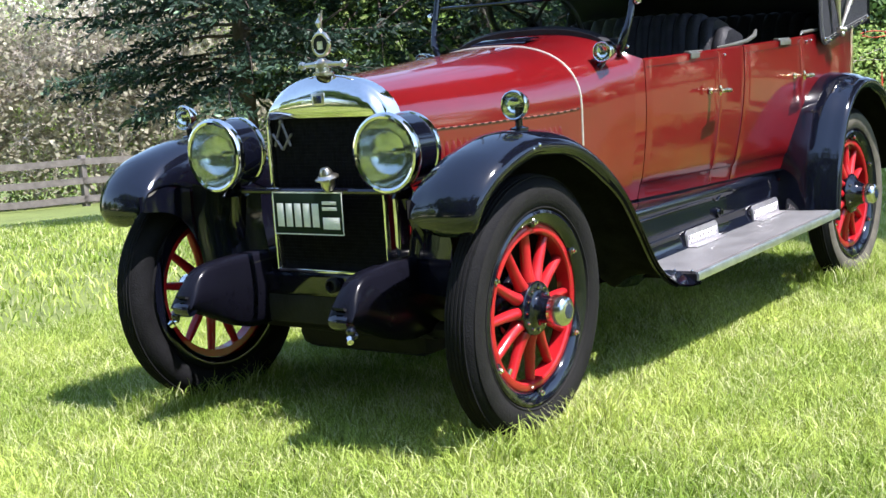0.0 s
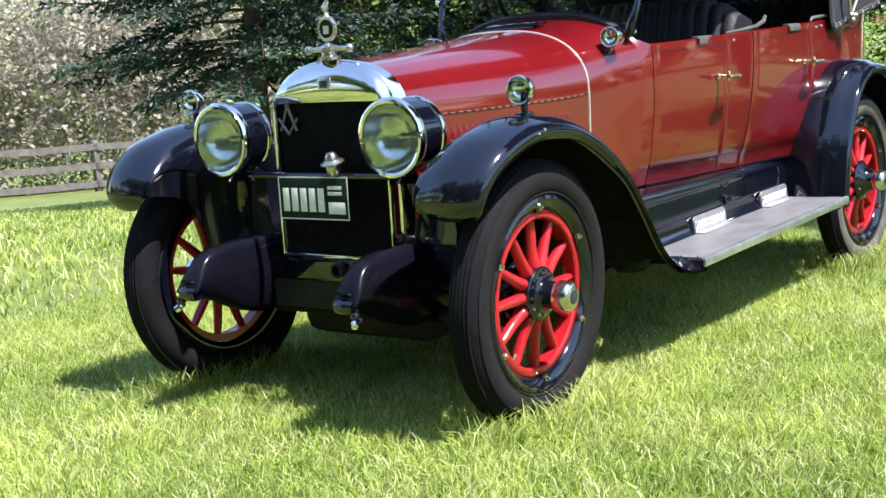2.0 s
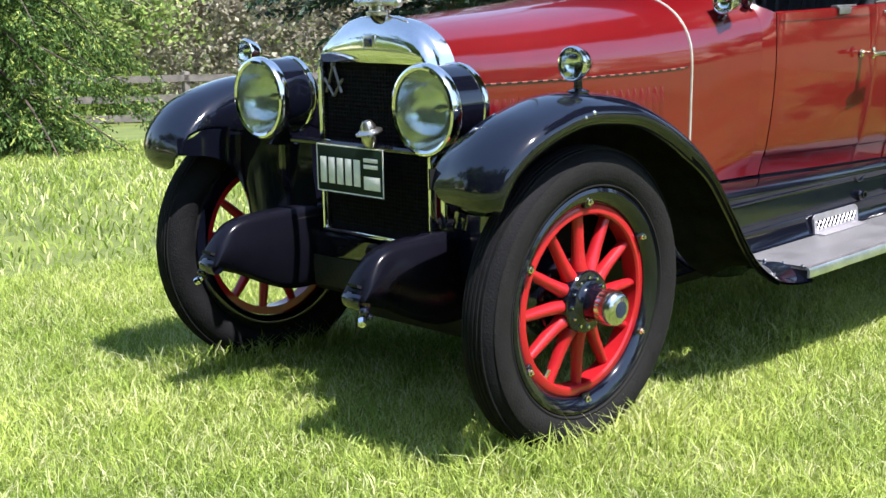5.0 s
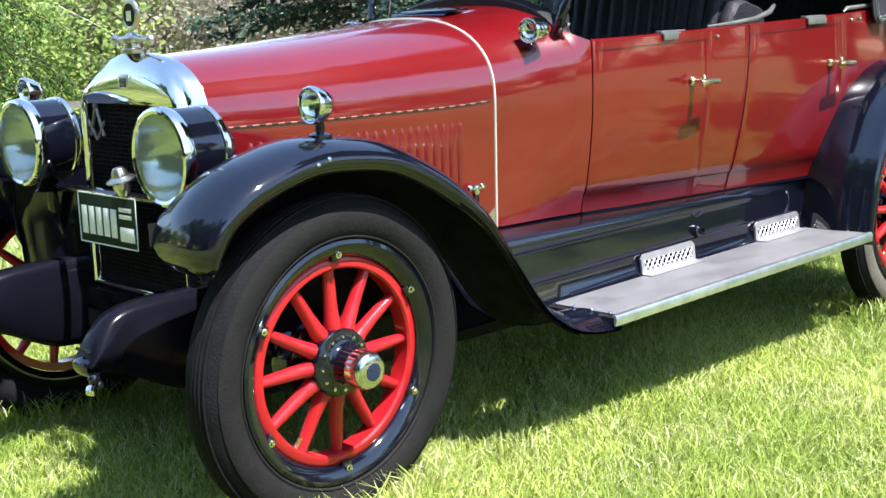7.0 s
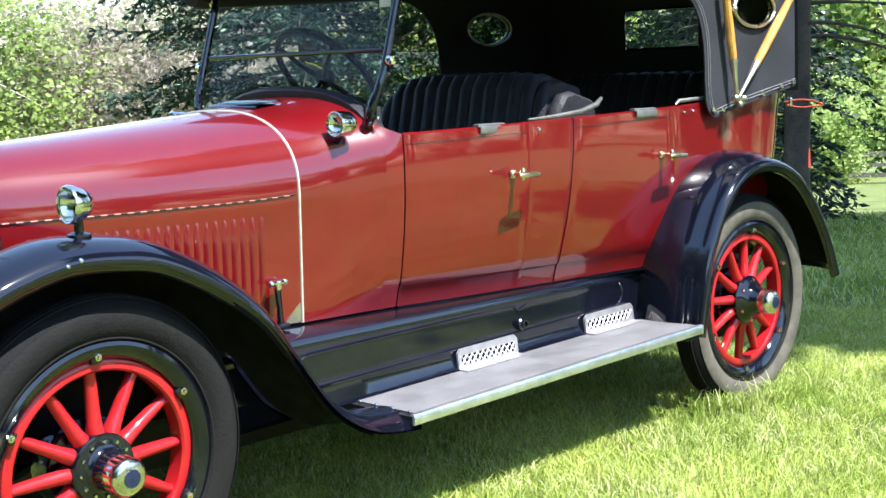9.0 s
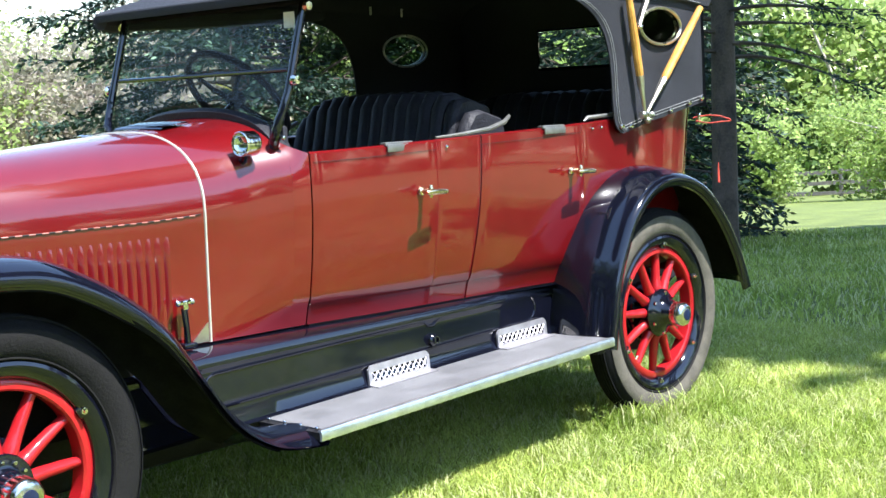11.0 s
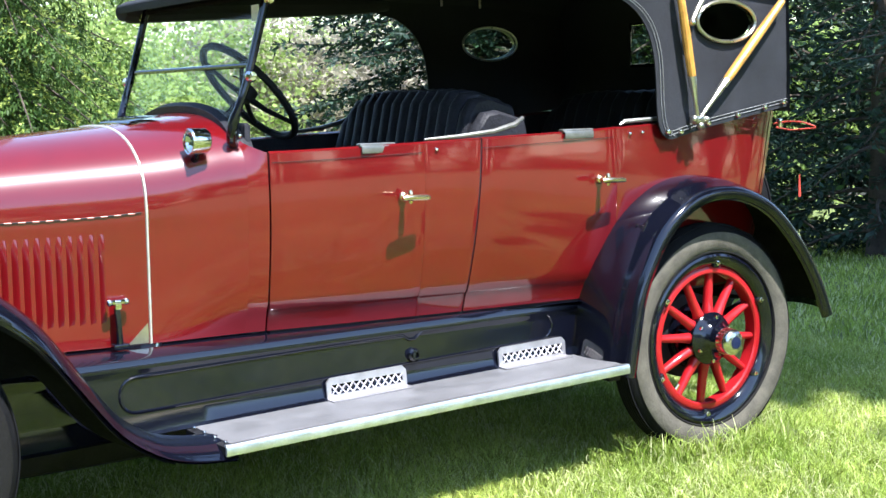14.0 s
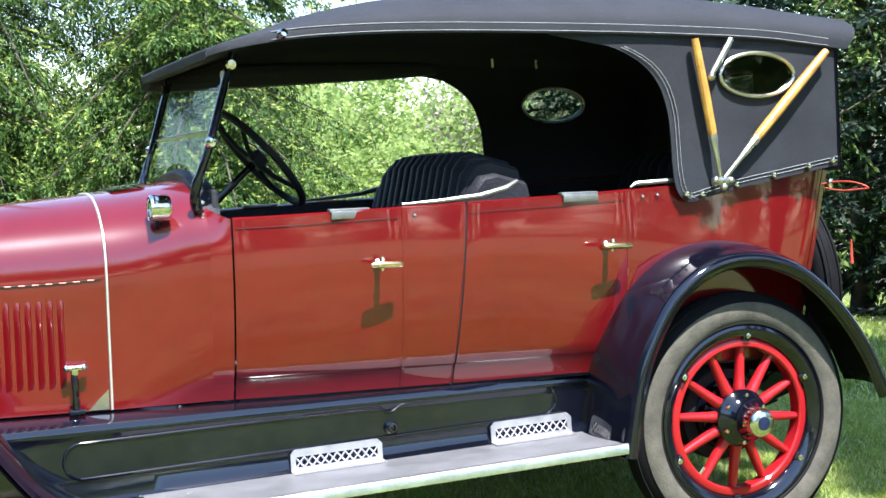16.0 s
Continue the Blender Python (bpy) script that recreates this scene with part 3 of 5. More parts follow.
part("top_rail", Geo().tube([(1.367, -0.47, 1.64), (1.367, 0.47, 1.64)], 0.009, 8), MATT_BLACK, shield)
part("sticker", Geo().box(1.352, 1.354, -0.445, -0.395, 1.56, 1.61), WHITE, shield, "small white paper sticker")

# cloth top: crowned roof with valance, rear quarters, back curtain
EDGE = [(1.285, 1.646), (1.34, 1.660), (1.45, 1.678), (1.6, 1.694), (1.9, 1.707), (2.4, 1.708), (2.8, 1.702), (3.15, 1.69), (3.42, 1.665), (3.5, 1.66)]
CROWN = [(1.285, 0.004), (1.34, 0.010), (1.5, 0.040), (1.7, 0.090), (2.0, 0.135), (2.8, 0.16), (3.2, 0.155), (3.44, 0.14), (3.5, 0.132)]
WIDE = [(1.285, 0.545), (1.30, 0.575), (1.36, 0.60), (1.6, 0.635), (2.2, 0.665), (2.9, 0.69), (3.4, 0.695), (3.5, 0.685)]
def roof_section(x, inset=0.0):
    e, cr, w = table(x, EDGE), table(x, CROWN), table(x, WIDE) - inset
    sec = [(x, -w, e)]
    for i in range(25):
        a = math.pi * i / 24
        sec.append((x, -w * (1.0 if i in (0, 24) else 1) * math.copysign(abs(math.cos(a)) ** 0.75, math.cos(a)), e + 0.022 + cr * math.sin(a) ** 0.9 - inset))
    sec.append((x, w, e))
    k = min(1.0, max(0.0, (x - 3.15) / 0.33)) ** 2      # the rear end leans back towards the crown
    return [(px + 0.85 * k * max(0.0, pz - e), py, pz) for px, py, pz in sec]
xs = [1.285, 1.292] + list(np.linspace(1.305, 3.46, 48)) + [3.49, 3.505]
rows = [roof_section(x) for x in xs]
back = [(x - 0.012, y * 0.985, z - 0.012) for x, y, z in rows[-1]]
front = [[(1.276, y * 0.99, z - 0.003) for x, y, z in rows[0]], [(1.273, y * 0.98, z - 0.010) for x, y, z in rows[0]], [(1.279, y * 0.965, 1.638) for x, y, z in rows[0]], [(1.34, y * 0.95, 1.648) for x, y, z in rows[0]]]
roof = part("cloth_roof", Geo().loft(front[::-1] + rows + [back]), CLOTH, car, "raised black cloth roof", sharp=60)
part("roof_lining", Geo().loft([roof_section(x, 0.018) for x in np.linspace(1.33, 3.47, 22)]), LINING, roof, "dark inner lining of the top")
for side in (-1, 1):
    for dz in (0.006, 0.030):
        g = Geo().tube([(x, side * (table(x, WIDE) + (0.0012 if dz < 0.02 else -0.001)), table(x, EDGE) + dz) for x in np.linspace(1.46, 3.42, 40)], 0.0016, 5)
        part("stitching", g, STITCH, roof)
    part("roof_bolt", Geo().lathe([(0.001, 0.02), (0.012, 0.018), (0.016, 0.0)], axis((1.49, side * 0.628, 1.70), (0.2, side, 0.3)), 10), CHROME, roof)
for x in (2.72, 2.92):
    part("roof_hook", Geo().tube([(x, 0.55, table(x, EDGE) + 0.03), (x + 0.004, 0.555, table(x, EDGE) - 0.005)], 0.005, 8), DULL_METAL, roof, "small metal hook under the roof")

# rear quarter curtains: front edge sweeps down from the roof, lower edge is buttoned to the body
FLAP = [(2.36, 1.705), (2.49, 1.69), (2.61, 1.655), (2.70, 1.605), (2.755, 1.54), (2.785, 1.45), (2.795, 1.35), (2.80, 1.27), (2.812, 1.20), (2.835, 1.165), (2.868, 1.152), (2.905, 1.160)]
LOWER = [(2.905, 1.160), (3.02, 1.186), (3.2, 1.215), (3.42, 1.25), (3.476, 1.258)]
for side in (-1, 1):
    sx, sz = (0.0, 0.0) if side < 0 else (-0.075, -0.025)      # the far curtain hangs a little forward
    fl = [(x + sx * min(1.0, (3.455 - x) / 0.3), z) for x, z in curve(FLAP, 30) + curve(LOWER, 12)[1:]]
    top = [(x, table(x, EDGE) + 0.012) for x in np.linspace(3.476, 2.36, 26)[1:-1]]
    back_edge = [(3.476, z) for z in np.linspace(1.258, 1.665, 10)[1:]]
    edge = [tuple(p) for p in fl] + back_edge + top
    def cloth(x, z, d):
        return (x, side * (table(x, WIDE) - 0.018 - d + 0.004 * math.sin(9 * x + 5 * z) * min(1.0, abs(z - 1.57) * 4)), z)
    rows = [[], [], [], [], [], []]
    for x, z in edge:
        a = math.atan2((z - 1.572 - sz) / 0.073, (x - 3.13 - sx) / 0.148)
        ox, oz = 3.13 + sx + 0.146 * math.cos(a), 1.572 + sz + 0.071 * math.sin(a)
        for k, v in enumerate((0.0, 0.2, 0.4, 0.6, 0.8, 1.0)):
            rows[k].append((ox + (x - ox) * v, oz + (z - oz) * v))
    outer = [[cloth(x, z, 0.0) for x, z in r] for r in rows]
    inner = [[cloth(x, z, 0.006) for x, z in r] for r in rows]
    g = Geo().loft(outer + inner[::-1], closed=True, ring=True)
    q = part("quarter_curtain", g, CLOTH, car, "black cloth quarter curtain with an oval window", sharp=60)
    for inset in (0.018, 0.030):
        pts = []
        for x, z in fl[5:]:
            f = 1 if x > 2.86 else 0
            xx, zz = (x, z + inset) if f else (x + inset, z + inset * 0.25)
            pts.append((xx, side * (table(xx, WIDE) - 0.016 + 0.004 * math.sin(9 * xx + 5 * zz)), zz))
        part("stitching", Geo().tube(pts, 0.0014, 5), STITCH, q)
    # oval window with a brass rim
    oc = Vector((3.13 + sx, side * (table(3.13, WIDE) - 0.010), 1.572 + sz))
    ring = [oc + Vector((0.148 * math.cos(a), 0, 0.073 * math.sin(a))) for a in np.linspace(0, 2 * math.pi, 44, endpoint=False)]
    part("oval_rim", Geo().tube(ring, 0.0075, 8, loop=True), DULL_METAL, q, "dull metal rim of the oval window")
    disc = Geo().add([(p.x, p.y - side * 0.002, p.z) for p in ring] + [(p.x, p.y + side * 0.002, p.z) for p in ring], [tuple(range(44)), tuple(range(87, 43, -1))])
    part("oval_glass", disc, OLD_GLASS, q, "oval curtain glass")
    ring_in = [Vector((p.x, p.y - side * 0.022, p.z)) for p in ring]
    part("oval_inner_rim", Geo().tube(ring_in, 0.005, 8, loop=True), DULL_METAL, q)
    # buttons along the lower edge
    for bx, bz in ((2.845, 1.180), (2.905, 1.178), (3.04, 1.205), (3.19, 1.232), (3.335, 1.258), (3.44, 1.275)):
        yb = side * (table(bx, WIDE) - 0.012)
        part("button", Geo().lathe([(0.001, 0.010), (0.008, 0.009), (0.011, 0.004), (0.011, 0.0)], axis((bx, yb, bz), (0, side, 0)), 10), CHROME, q, "bright turn button")
    # folding irons and wooden bows outside the curtain
    yo = side * (table(2.95, WIDE) + 0.022)
    for (xa, za), (xb, zb), r, flat in (((2.957, 1.225), (2.872, 1.69), 0.0155, 1.0), ((2.968, 1.225), (3.395, 1.650), 0.0165, 1.0)):
        a, b = Vector((xa, yo, za)), Vector((xb, side * (table(xb, WIDE) + 0.016), zb))
        part("wooden_bow", Geo().tube([a.lerp(b, t) for t in (0.28, 0.34, 0.6, 0.85, 1.0)], [r * 0.8, r, r * 1.08, r * 0.95, r * 0.8], 10), WOOD, car, "varnished wooden bow of the top")
        part("bow_socket", Geo().tube([a, a.lerp(b, 0.15), a.lerp(b, 0.30), a.lerp(b, 0.38)], [0.007, 0.009, 0.0165, 0.010], 8), DULL_METAL, car, "worn metal bow socket")
    a, b = Vector((2.924, yo, 1.563)), Vector((3.015, side * (table(3.0, WIDE) + 0.01), 1.690))
    part("top_stay", Geo().tube([a, a.lerp(b, 0.5), b], [0.010, 0.012, 0.012], 8), DULL_METAL, car, "grey metal stay of the top")
    g = Geo().ball((2.924, yo + side * 0.008, 1.563), 0.013, 10)
    part("stay_joint", g, DULL_METAL, car)
    g = Geo().box(2.925, 2.998, yo - 0.012, yo + 0.012, 1.205, 1.232, 0.006)
    g.ball((2.93, yo + side * 0.01, 1.222), 0.014, 10).ball((2.99, yo + side * 0.01, 1.220), 0.012, 10).ball((2.965, yo + side * 0.006, 1.198), 0.014, 10)
    part("top_pivot", g, DULL_METAL, car, "cast pivot where the top irons meet")

# side curtain rolled up under the far edge of the roof
roll = curve([(1.29, 0.53, 1.643), (1.4, 0.57, 1.652), (1.6, 0.592, 1.664), (1.9, 0.610, 1.678), (2.3, 0.622, 1.690), (2.5, 0.632, 1.698)], 14)
part("rolled_curtain", Geo().tube(roll, [0.030, 0.040] + [0.044] * 6 + [0.042, 0.038, 0.034, 0.030, 0.026, 0.02], 10), LINING, roof, "dark side curtain rolled up under the roof")
# back curtain with a window
top_in = [p for p in roof_section(3.455, 0.006)][1:-1]
g = Geo().loft([[(3.462, y * 0.985, 1.66) for x, y, z in top_in], [(3.460, y * 0.985, z - 0.004) for x, y, z in top_in]])
part("back_header", g, CLOTH, roof)
rows = []
for ya, yb, za, zb in ((-0.682, -0.20, 1.24, 1.70), (0.20, 0.682, 1.24, 1.70), (-0.20, 0.20, 1.24, 1.435), (-0.20, 0.20, 1.615, 1.74)):
    r = [[(3.478 - 0.03 * (z - 1.24), y, z) for z in np.linspace(za, zb, 5)] for y in np.linspace(ya, yb, 6)]
    rows.append(r)
g = Geo()
for r in rows:
    g.loft(r)
    g.loft([[(x - 0.006, y, z) for x, y, z in q2] for q2 in r])
bc = part("back_curtain", g, CLOTH, car, "black cloth back curtain with a window")
part("back_glass", Geo().box(3.468, 3.472, -0.20, 0.20, 1.435, 1.615), GLASS, bc).visible_shadow = False
g = Geo().tube([(3.47, -0.20, 1.435), (3.47, 0.20, 1.435), (3.467, 0.20, 1.615), (3.467, -0.20, 1.615)], 0.008, 6, loop=True)
part("back_window_frame", g, BLACK, bc)

# ---- fenders, running boards, aprons ----
FRONT_LINE = [(-0.352, 0.712), (-0.370, 0.757), (-0.343, 0.826), (-0.272, 0.886), (-0.185, 0.921), (-0.07, 0.947), (0.05, 0.944), (0.165, 0.926), (0.285, 0.874),
              (0.385, 0.812), (0.472, 0.738), (0.530, 0.665), (0.592, 0.575), (0.690, 0.450), (0.80, 0.374), (0.90, 0.344), (1.02, 0.333)]
REAR_LINE = [(2.505, 0.36), (2.53, 0.50), (2.555, 0.62), (2.60, 0.725), (2.69, 0.862), (2.84, 0.958), (3.02, 0.974), (3.20, 0.914), (3.35, 0.785), (3.47, 0.625), (3.545, 0.47)]


def fender_rows(line, section, side, n, end_round, flatten, nose=None, deep=0.007):
    """Sweep a cross-section of (half width, rise) along a side profile; with a nose, the inner side starts higher."""
    pts, rows = curve(line, n), []
    for i in range(n):
        outer, inner = [], []
        for y, d in section:
            k = max(i, round(0.065 * (n - 1) * min(1.0, max(0.0, (0.665 - y) / 0.06)))) if nose else i
            p, a, b, u = pts[k], pts[max(0, k - 1)], pts[min(n - 1, k + 1)], k / (n - 1)
            t = (b - a) / np.linalg.norm(b - a)
            nx, nz = -t[1], t[0]
            f = end_round(u)
            y2 = 0.70 + (y - 0.70) * (0.62 + 0.38 * f if y > 0.70 else 1.0)
            d2 = (d if d > 0 else d * flatten(p[0])) * (0.4 + 0.6 * f)
            if nose and y < 0.62:      # the inner edge stays shallow at the nose
                d2 = d2 * nose(u) + 0.02 * (1 - nose(u))
            outer.append((p[0] + nx * d2, side * y2, p[1] + nz * d2))
            inner.append((p[0] + nx * (d2 - deep), side * (y2 - deep * 0.57 * (1 if y > 0.8 else -1)), p[1] + nz * (d2 - deep)))
        rows.append(outer + inner[::-1])
    return rows


NOSE = lambda u: max(0.1, min(1.0, (u - 0.10) / 0.16))
FRONT_SEC = [(0.826, -0.034), (0.841, -0.029), (0.848, -0.016), (0.844, -0.002), (0.834, 0.009), (0.82, 0.018), (0.795, 0.029), (0.765, 0.036), (0.725, 0.040), (0.685, 0.039), (0.645, 0.031), (0.615, 0.017), (0.595, -0.006), (0.583, -0.045), (0.577, -0.11)]
REAR_SEC = [(0.828, -0.036), (0.843, -0.028), (0.848, -0.012), (0.843, 0.0), (0.825, 0.010), (0.812, 0.010), (0.78, 0.024), (0.73, 0.036), (0.67, 0.042), (0.61, 0.040), (0.565, 0.030)]
for side in (-1, 1):
    g = Geo().loft(fender_rows(FRONT_LINE, FRONT_SEC, side, 60, lambda u: min(1.0, u / 0.2) ** 0.55, lambda x: max(0.15, min(1.0, (0.62 - x) / 0.25)), NOSE), closed=True, caps=True)
    ff = part("front_fender", g, BLACK, car, "glossy black crowned front fender", sharp=50)
    rows = [r[len(FRONT_SEC):] for r in fender_rows(FRONT_LINE, FRONT_SEC, side, 60, lambda u: min(1.0, u / 0.2) ** 0.55, lambda x: max(0.15, min(1.0, (0.62 - x) / 0.25)), NOSE, 0.0115)]
    part("fender_lining", Geo().loft([r[:-1] for r in rows[1:54]]), MATT_BLACK, ff, "dull black underside of the fender")
    for x, z in ((-0.085, 0.933), (-0.051, 0.943)):
        part("fender_rivet", Geo().ball((x, side * 0.842, z), 0.007, 8), CHROME, ff)
    g = Geo().loft(fender_rows(REAR_LINE, REAR_SEC, side, 50, lambda u: 1.0, lambda x: 1.0), closed=True, caps=True)
    rf = part("rear_fender", g, BLACK, car, "glossy black rolled-edge rear fender", sharp=50)
    rows = [r[len(REAR_SEC):] for r in fender_rows(REAR_LINE, REAR_SEC, side, 50, lambda u: 1.0, lambda x: 1.0, None, 0.0115)]
    part("fender_lining", Geo().loft([r[:-1] for r in rows[1:-1]]), MATT_BLACK, rf, "dull black underside of the fender")
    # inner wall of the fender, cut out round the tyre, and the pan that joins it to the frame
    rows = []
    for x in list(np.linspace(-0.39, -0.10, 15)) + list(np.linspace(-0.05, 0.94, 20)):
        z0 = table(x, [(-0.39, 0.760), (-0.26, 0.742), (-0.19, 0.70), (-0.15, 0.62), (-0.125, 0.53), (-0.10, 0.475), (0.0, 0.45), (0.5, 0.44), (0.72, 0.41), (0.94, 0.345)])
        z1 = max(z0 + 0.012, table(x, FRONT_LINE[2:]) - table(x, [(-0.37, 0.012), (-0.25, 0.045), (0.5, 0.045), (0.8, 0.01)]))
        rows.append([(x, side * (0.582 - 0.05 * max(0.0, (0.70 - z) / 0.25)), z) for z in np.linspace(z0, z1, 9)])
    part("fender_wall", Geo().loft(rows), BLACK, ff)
    # Matt sheet added over the glossy wall, so its wheel side mirrors nothing.
    part("wall_lining", Geo().loft([[(x, y + side * 0.004, z) for x, y, z in r] for r in rows]), MATT_BLACK, ff, "dull black wheel side of the fender wall")
    rows = []
    for x in np.linspace(-0.15, 0.56, 12):
        b = min(1.0, (x + 0.15) / 0.12)
        rows.append([(x + 0.05 * (1 - b) * k, side * y, z) for k, (y, z) in enumerate(((0.565, 0.64 - 0.16 * b), (0.52, 0.56 - 0.11 * b), (0.45, 0.52 - 0.05 * b), (0.39, 0.53), (0.345, 0.56)))])
    part("splash_pan", Geo().loft(rows), MATT_BLACK, ff, "dull black pan beside the frame")
    rows = [[(-0.145 + 0.10 * k ** 1.5 - 0.03 * (0.8 - z), side * (0.576 - 0.05 * max(0.0, (0.70 - z) / 0.25) - 0.24 * k), z) for z in np.linspace(0.48, 0.835 - 0.05 * k, 8)] for k in np.linspace(0, 1, 9)]
    part("front_splash", Geo().loft(rows), BLACK, ff, "black splash panel between fender and frame")
    # running board: deck, rubber mat, bright edge
    def deck(x):
        return 0.368 + 0.0225 * (x - 0.98)
    rows = [[(x, side * 0.58, deck(x)), (x, side * 0.846, deck(x)), (x, side * 0.846, deck(x) - 0.022), (x, side * 0.58, deck(x) - 0.022)] for x in (0.976, 1.5, 2.0, 2.498)]
    board = part("running_board", Geo().loft(rows, closed=True, caps=True), DULL_BLACK, car, "running board with grey rubber mat and bright edging")
    rows = [[(x, side * 0.588, deck(x) + 0.001), (x, side * 0.588, deck(x) + 0.005), (x, side * 0.838, deck(x) + 0.005), (x, side * 0.838, deck(x) + 0.001)] for x in np.linspace(1.0, 2.492, 6)]
    part("rubber_mat", Geo().loft(rows, closed=True, caps=True), MAT_RUBBER, board, "worn grey rubber mat")
    rows = [[(x, side * 0.840, deck(x) + 0.008), (x, side * 0.850, deck(x) + 0.007), (x, side * 0.855, deck(x) - 0.002), (x, side * 0.854, deck(x) - 0.024), (x, side * 0.846, deck(x) - 0.025), (x, side * 0.846, deck(x) + 0.0005), (x, side * 0.838, deck(x) + 0.003)] for x in np.linspace(0.976, 2.50, 6)]
    part("edging", Geo().loft(rows, closed=True, caps=True), ALU, board, "bright aluminium edging")
    part("board_bracket", Geo().box(2.44, 2.49, side * 0.80 - 0.02, side * 0.80 + 0.02, 0.35, 0.385, 0.005), DULL_BLACK, board)
    for k in range(4):
        part("rivet", Geo().ball((0.990, side * (0.61 + 0.07 * k), deck(1.0) + 0.008), 0.006, 8), CHROME, board)
    # apron between body and board: ledge, rolled shoulder, sloping face
    rows = []
    for x in np.linspace(0.46, 2.56, 30):
        w = half(x)
        prof = [(w - 0.05, 0.592), (min(w + 0.02, 0.53), 0.594), (0.545, 0.594), (0.560, 0.588), (0.568, 0.574), (0.568, 0.56), (0.562, 0.548), (0.563, 0.535), (0.5631, 0.530), (0.5639, 0.436), (0.564, 0.43), (0.575, deck(x) + 0.012), (0.585, deck(x) + 0.003)]
        if w + 0.02 > 0.53:
            prof[0] = (w - 0.05, 0.592)
            prof[1] = (w - 0.02, 0.594)
            prof[2] = (max(0.545, w - 0.005), 0.594)
        rows.append([(x, side * y, z) for y, z in prof])
    apron = part("splash_apron", Geo().loft(rows), BLACK, car, "glossy black splash apron with a raised panel")
    def on_apron(x, z):
        return (x, side * (0.563 + (0.535 - z) * 0.009 + 0.0005), z)
    loop = [on_apron(2.352 + 0.046 * math.cos(a), 0.521 + 0.047 * math.sin(a)) for a in np.linspace(-math.pi / 2, math.pi / 2, 11)]
    loop += [on_apron(x, 0.5665 - 0.0185 * (2.34 - x) - 0.020 * math.exp(-((x - 1.815) / 0.03) ** 4)) for x in np.linspace(2.30, 0.90, 60)]
    loop += [on_apron(0.838 + 0.050 * math.cos(a), 0.487 + 0.0515 * math.sin(a)) for a in np.linspace(math.pi / 2, 3 * math.pi / 2, 11)]
    loop += [on_apron(x, 0.4355 + 0.0258 * (x - 0.85)) for x in np.linspace(0.90, 2.30, 12)]
    part("raised_bead", Geo().tube(loop, 0.0050, 8, loop=True), BLACK, apron)
    g = Geo().lathe([(0.001, 0.020), (0.016, 0.018), (0.022, 0.012), (0.022, 0.0)], axis(on_apron(1.815, 0.486), (0, side, 0.1)), 16)
    g.lathe([(0.010, 0.026), (0.014, 0.026), (0.014, 0.018)], axis(on_apron(1.815, 0.486), (0, side, 0.1)), 12)
    part("oiler_cap", g, BLACK, apron)
    # scuff plates: cast frames with crossed bars
    for x0, x1 in ((1.478, 1.778), (2.152, 2.442)):
        z0, z1, y = deck(x0) + 0.008, deck(x0) + 0.073, 0.586
        def q(x, z):
            return (x, side * (y - 0.10 * (z - z0)), z + 0.0225 * (x - x0))
        g = Geo()
        outer = [(x0, z0), (x1, z0), (x1, z1 - 0.014), (x1 - 0.014, z1), (x0 + 0.014, z1), (x0, z1 - 0.014)]
        inn = [(x0 + 0.016, z0 + 0.011), (x1 - 0.016, z0 + 0.011), (x1 - 0.016, z1 - 0.026), (x1 - 0.018, z1 - 0.022), (x0 + 0.018, z1 - 0.022), (x0 + 0.016, z1 - 0.026)]
        r1 = [q(*p) for p in outer]
        r2 = [q(*p) for p in inn]
        off = [(a, b - side * 0.008, c2) for a, b, c2 in r2]
        off1 = [(a, b - side * 0.008, c2) for a, b, c2 in r1]
        g.loft([r1, r2, off, off1], closed=True, ring=True)
        n = 10
        for k in range(n):
            xa, xb = x0 + 0.016 + (x1 - x0 - 0.032) * k / n, x0 + 0.016 + (x1 - x0 - 0.032) * (k + 1) / n
            za, zb = z0 + 0.011, z1 - 0.023
            g.tube([q(xa, za), q(xb, zb)], 0.0028, 5)
            g.tube([q(xa, zb), q(xb, za)], 0.0028, 5)
        g.loft([[(x, side * yy, deck(x) + zz) for yy, zz in ((0.586, 0.010), (0.625, 0.009), (0.625, 0.006), (0.586, 0.006))] for x in (x0, x1)], closed=True, caps=True)
        part("scuff_plate", g, CAST_ALU, board, "pierced cast scuff plate")

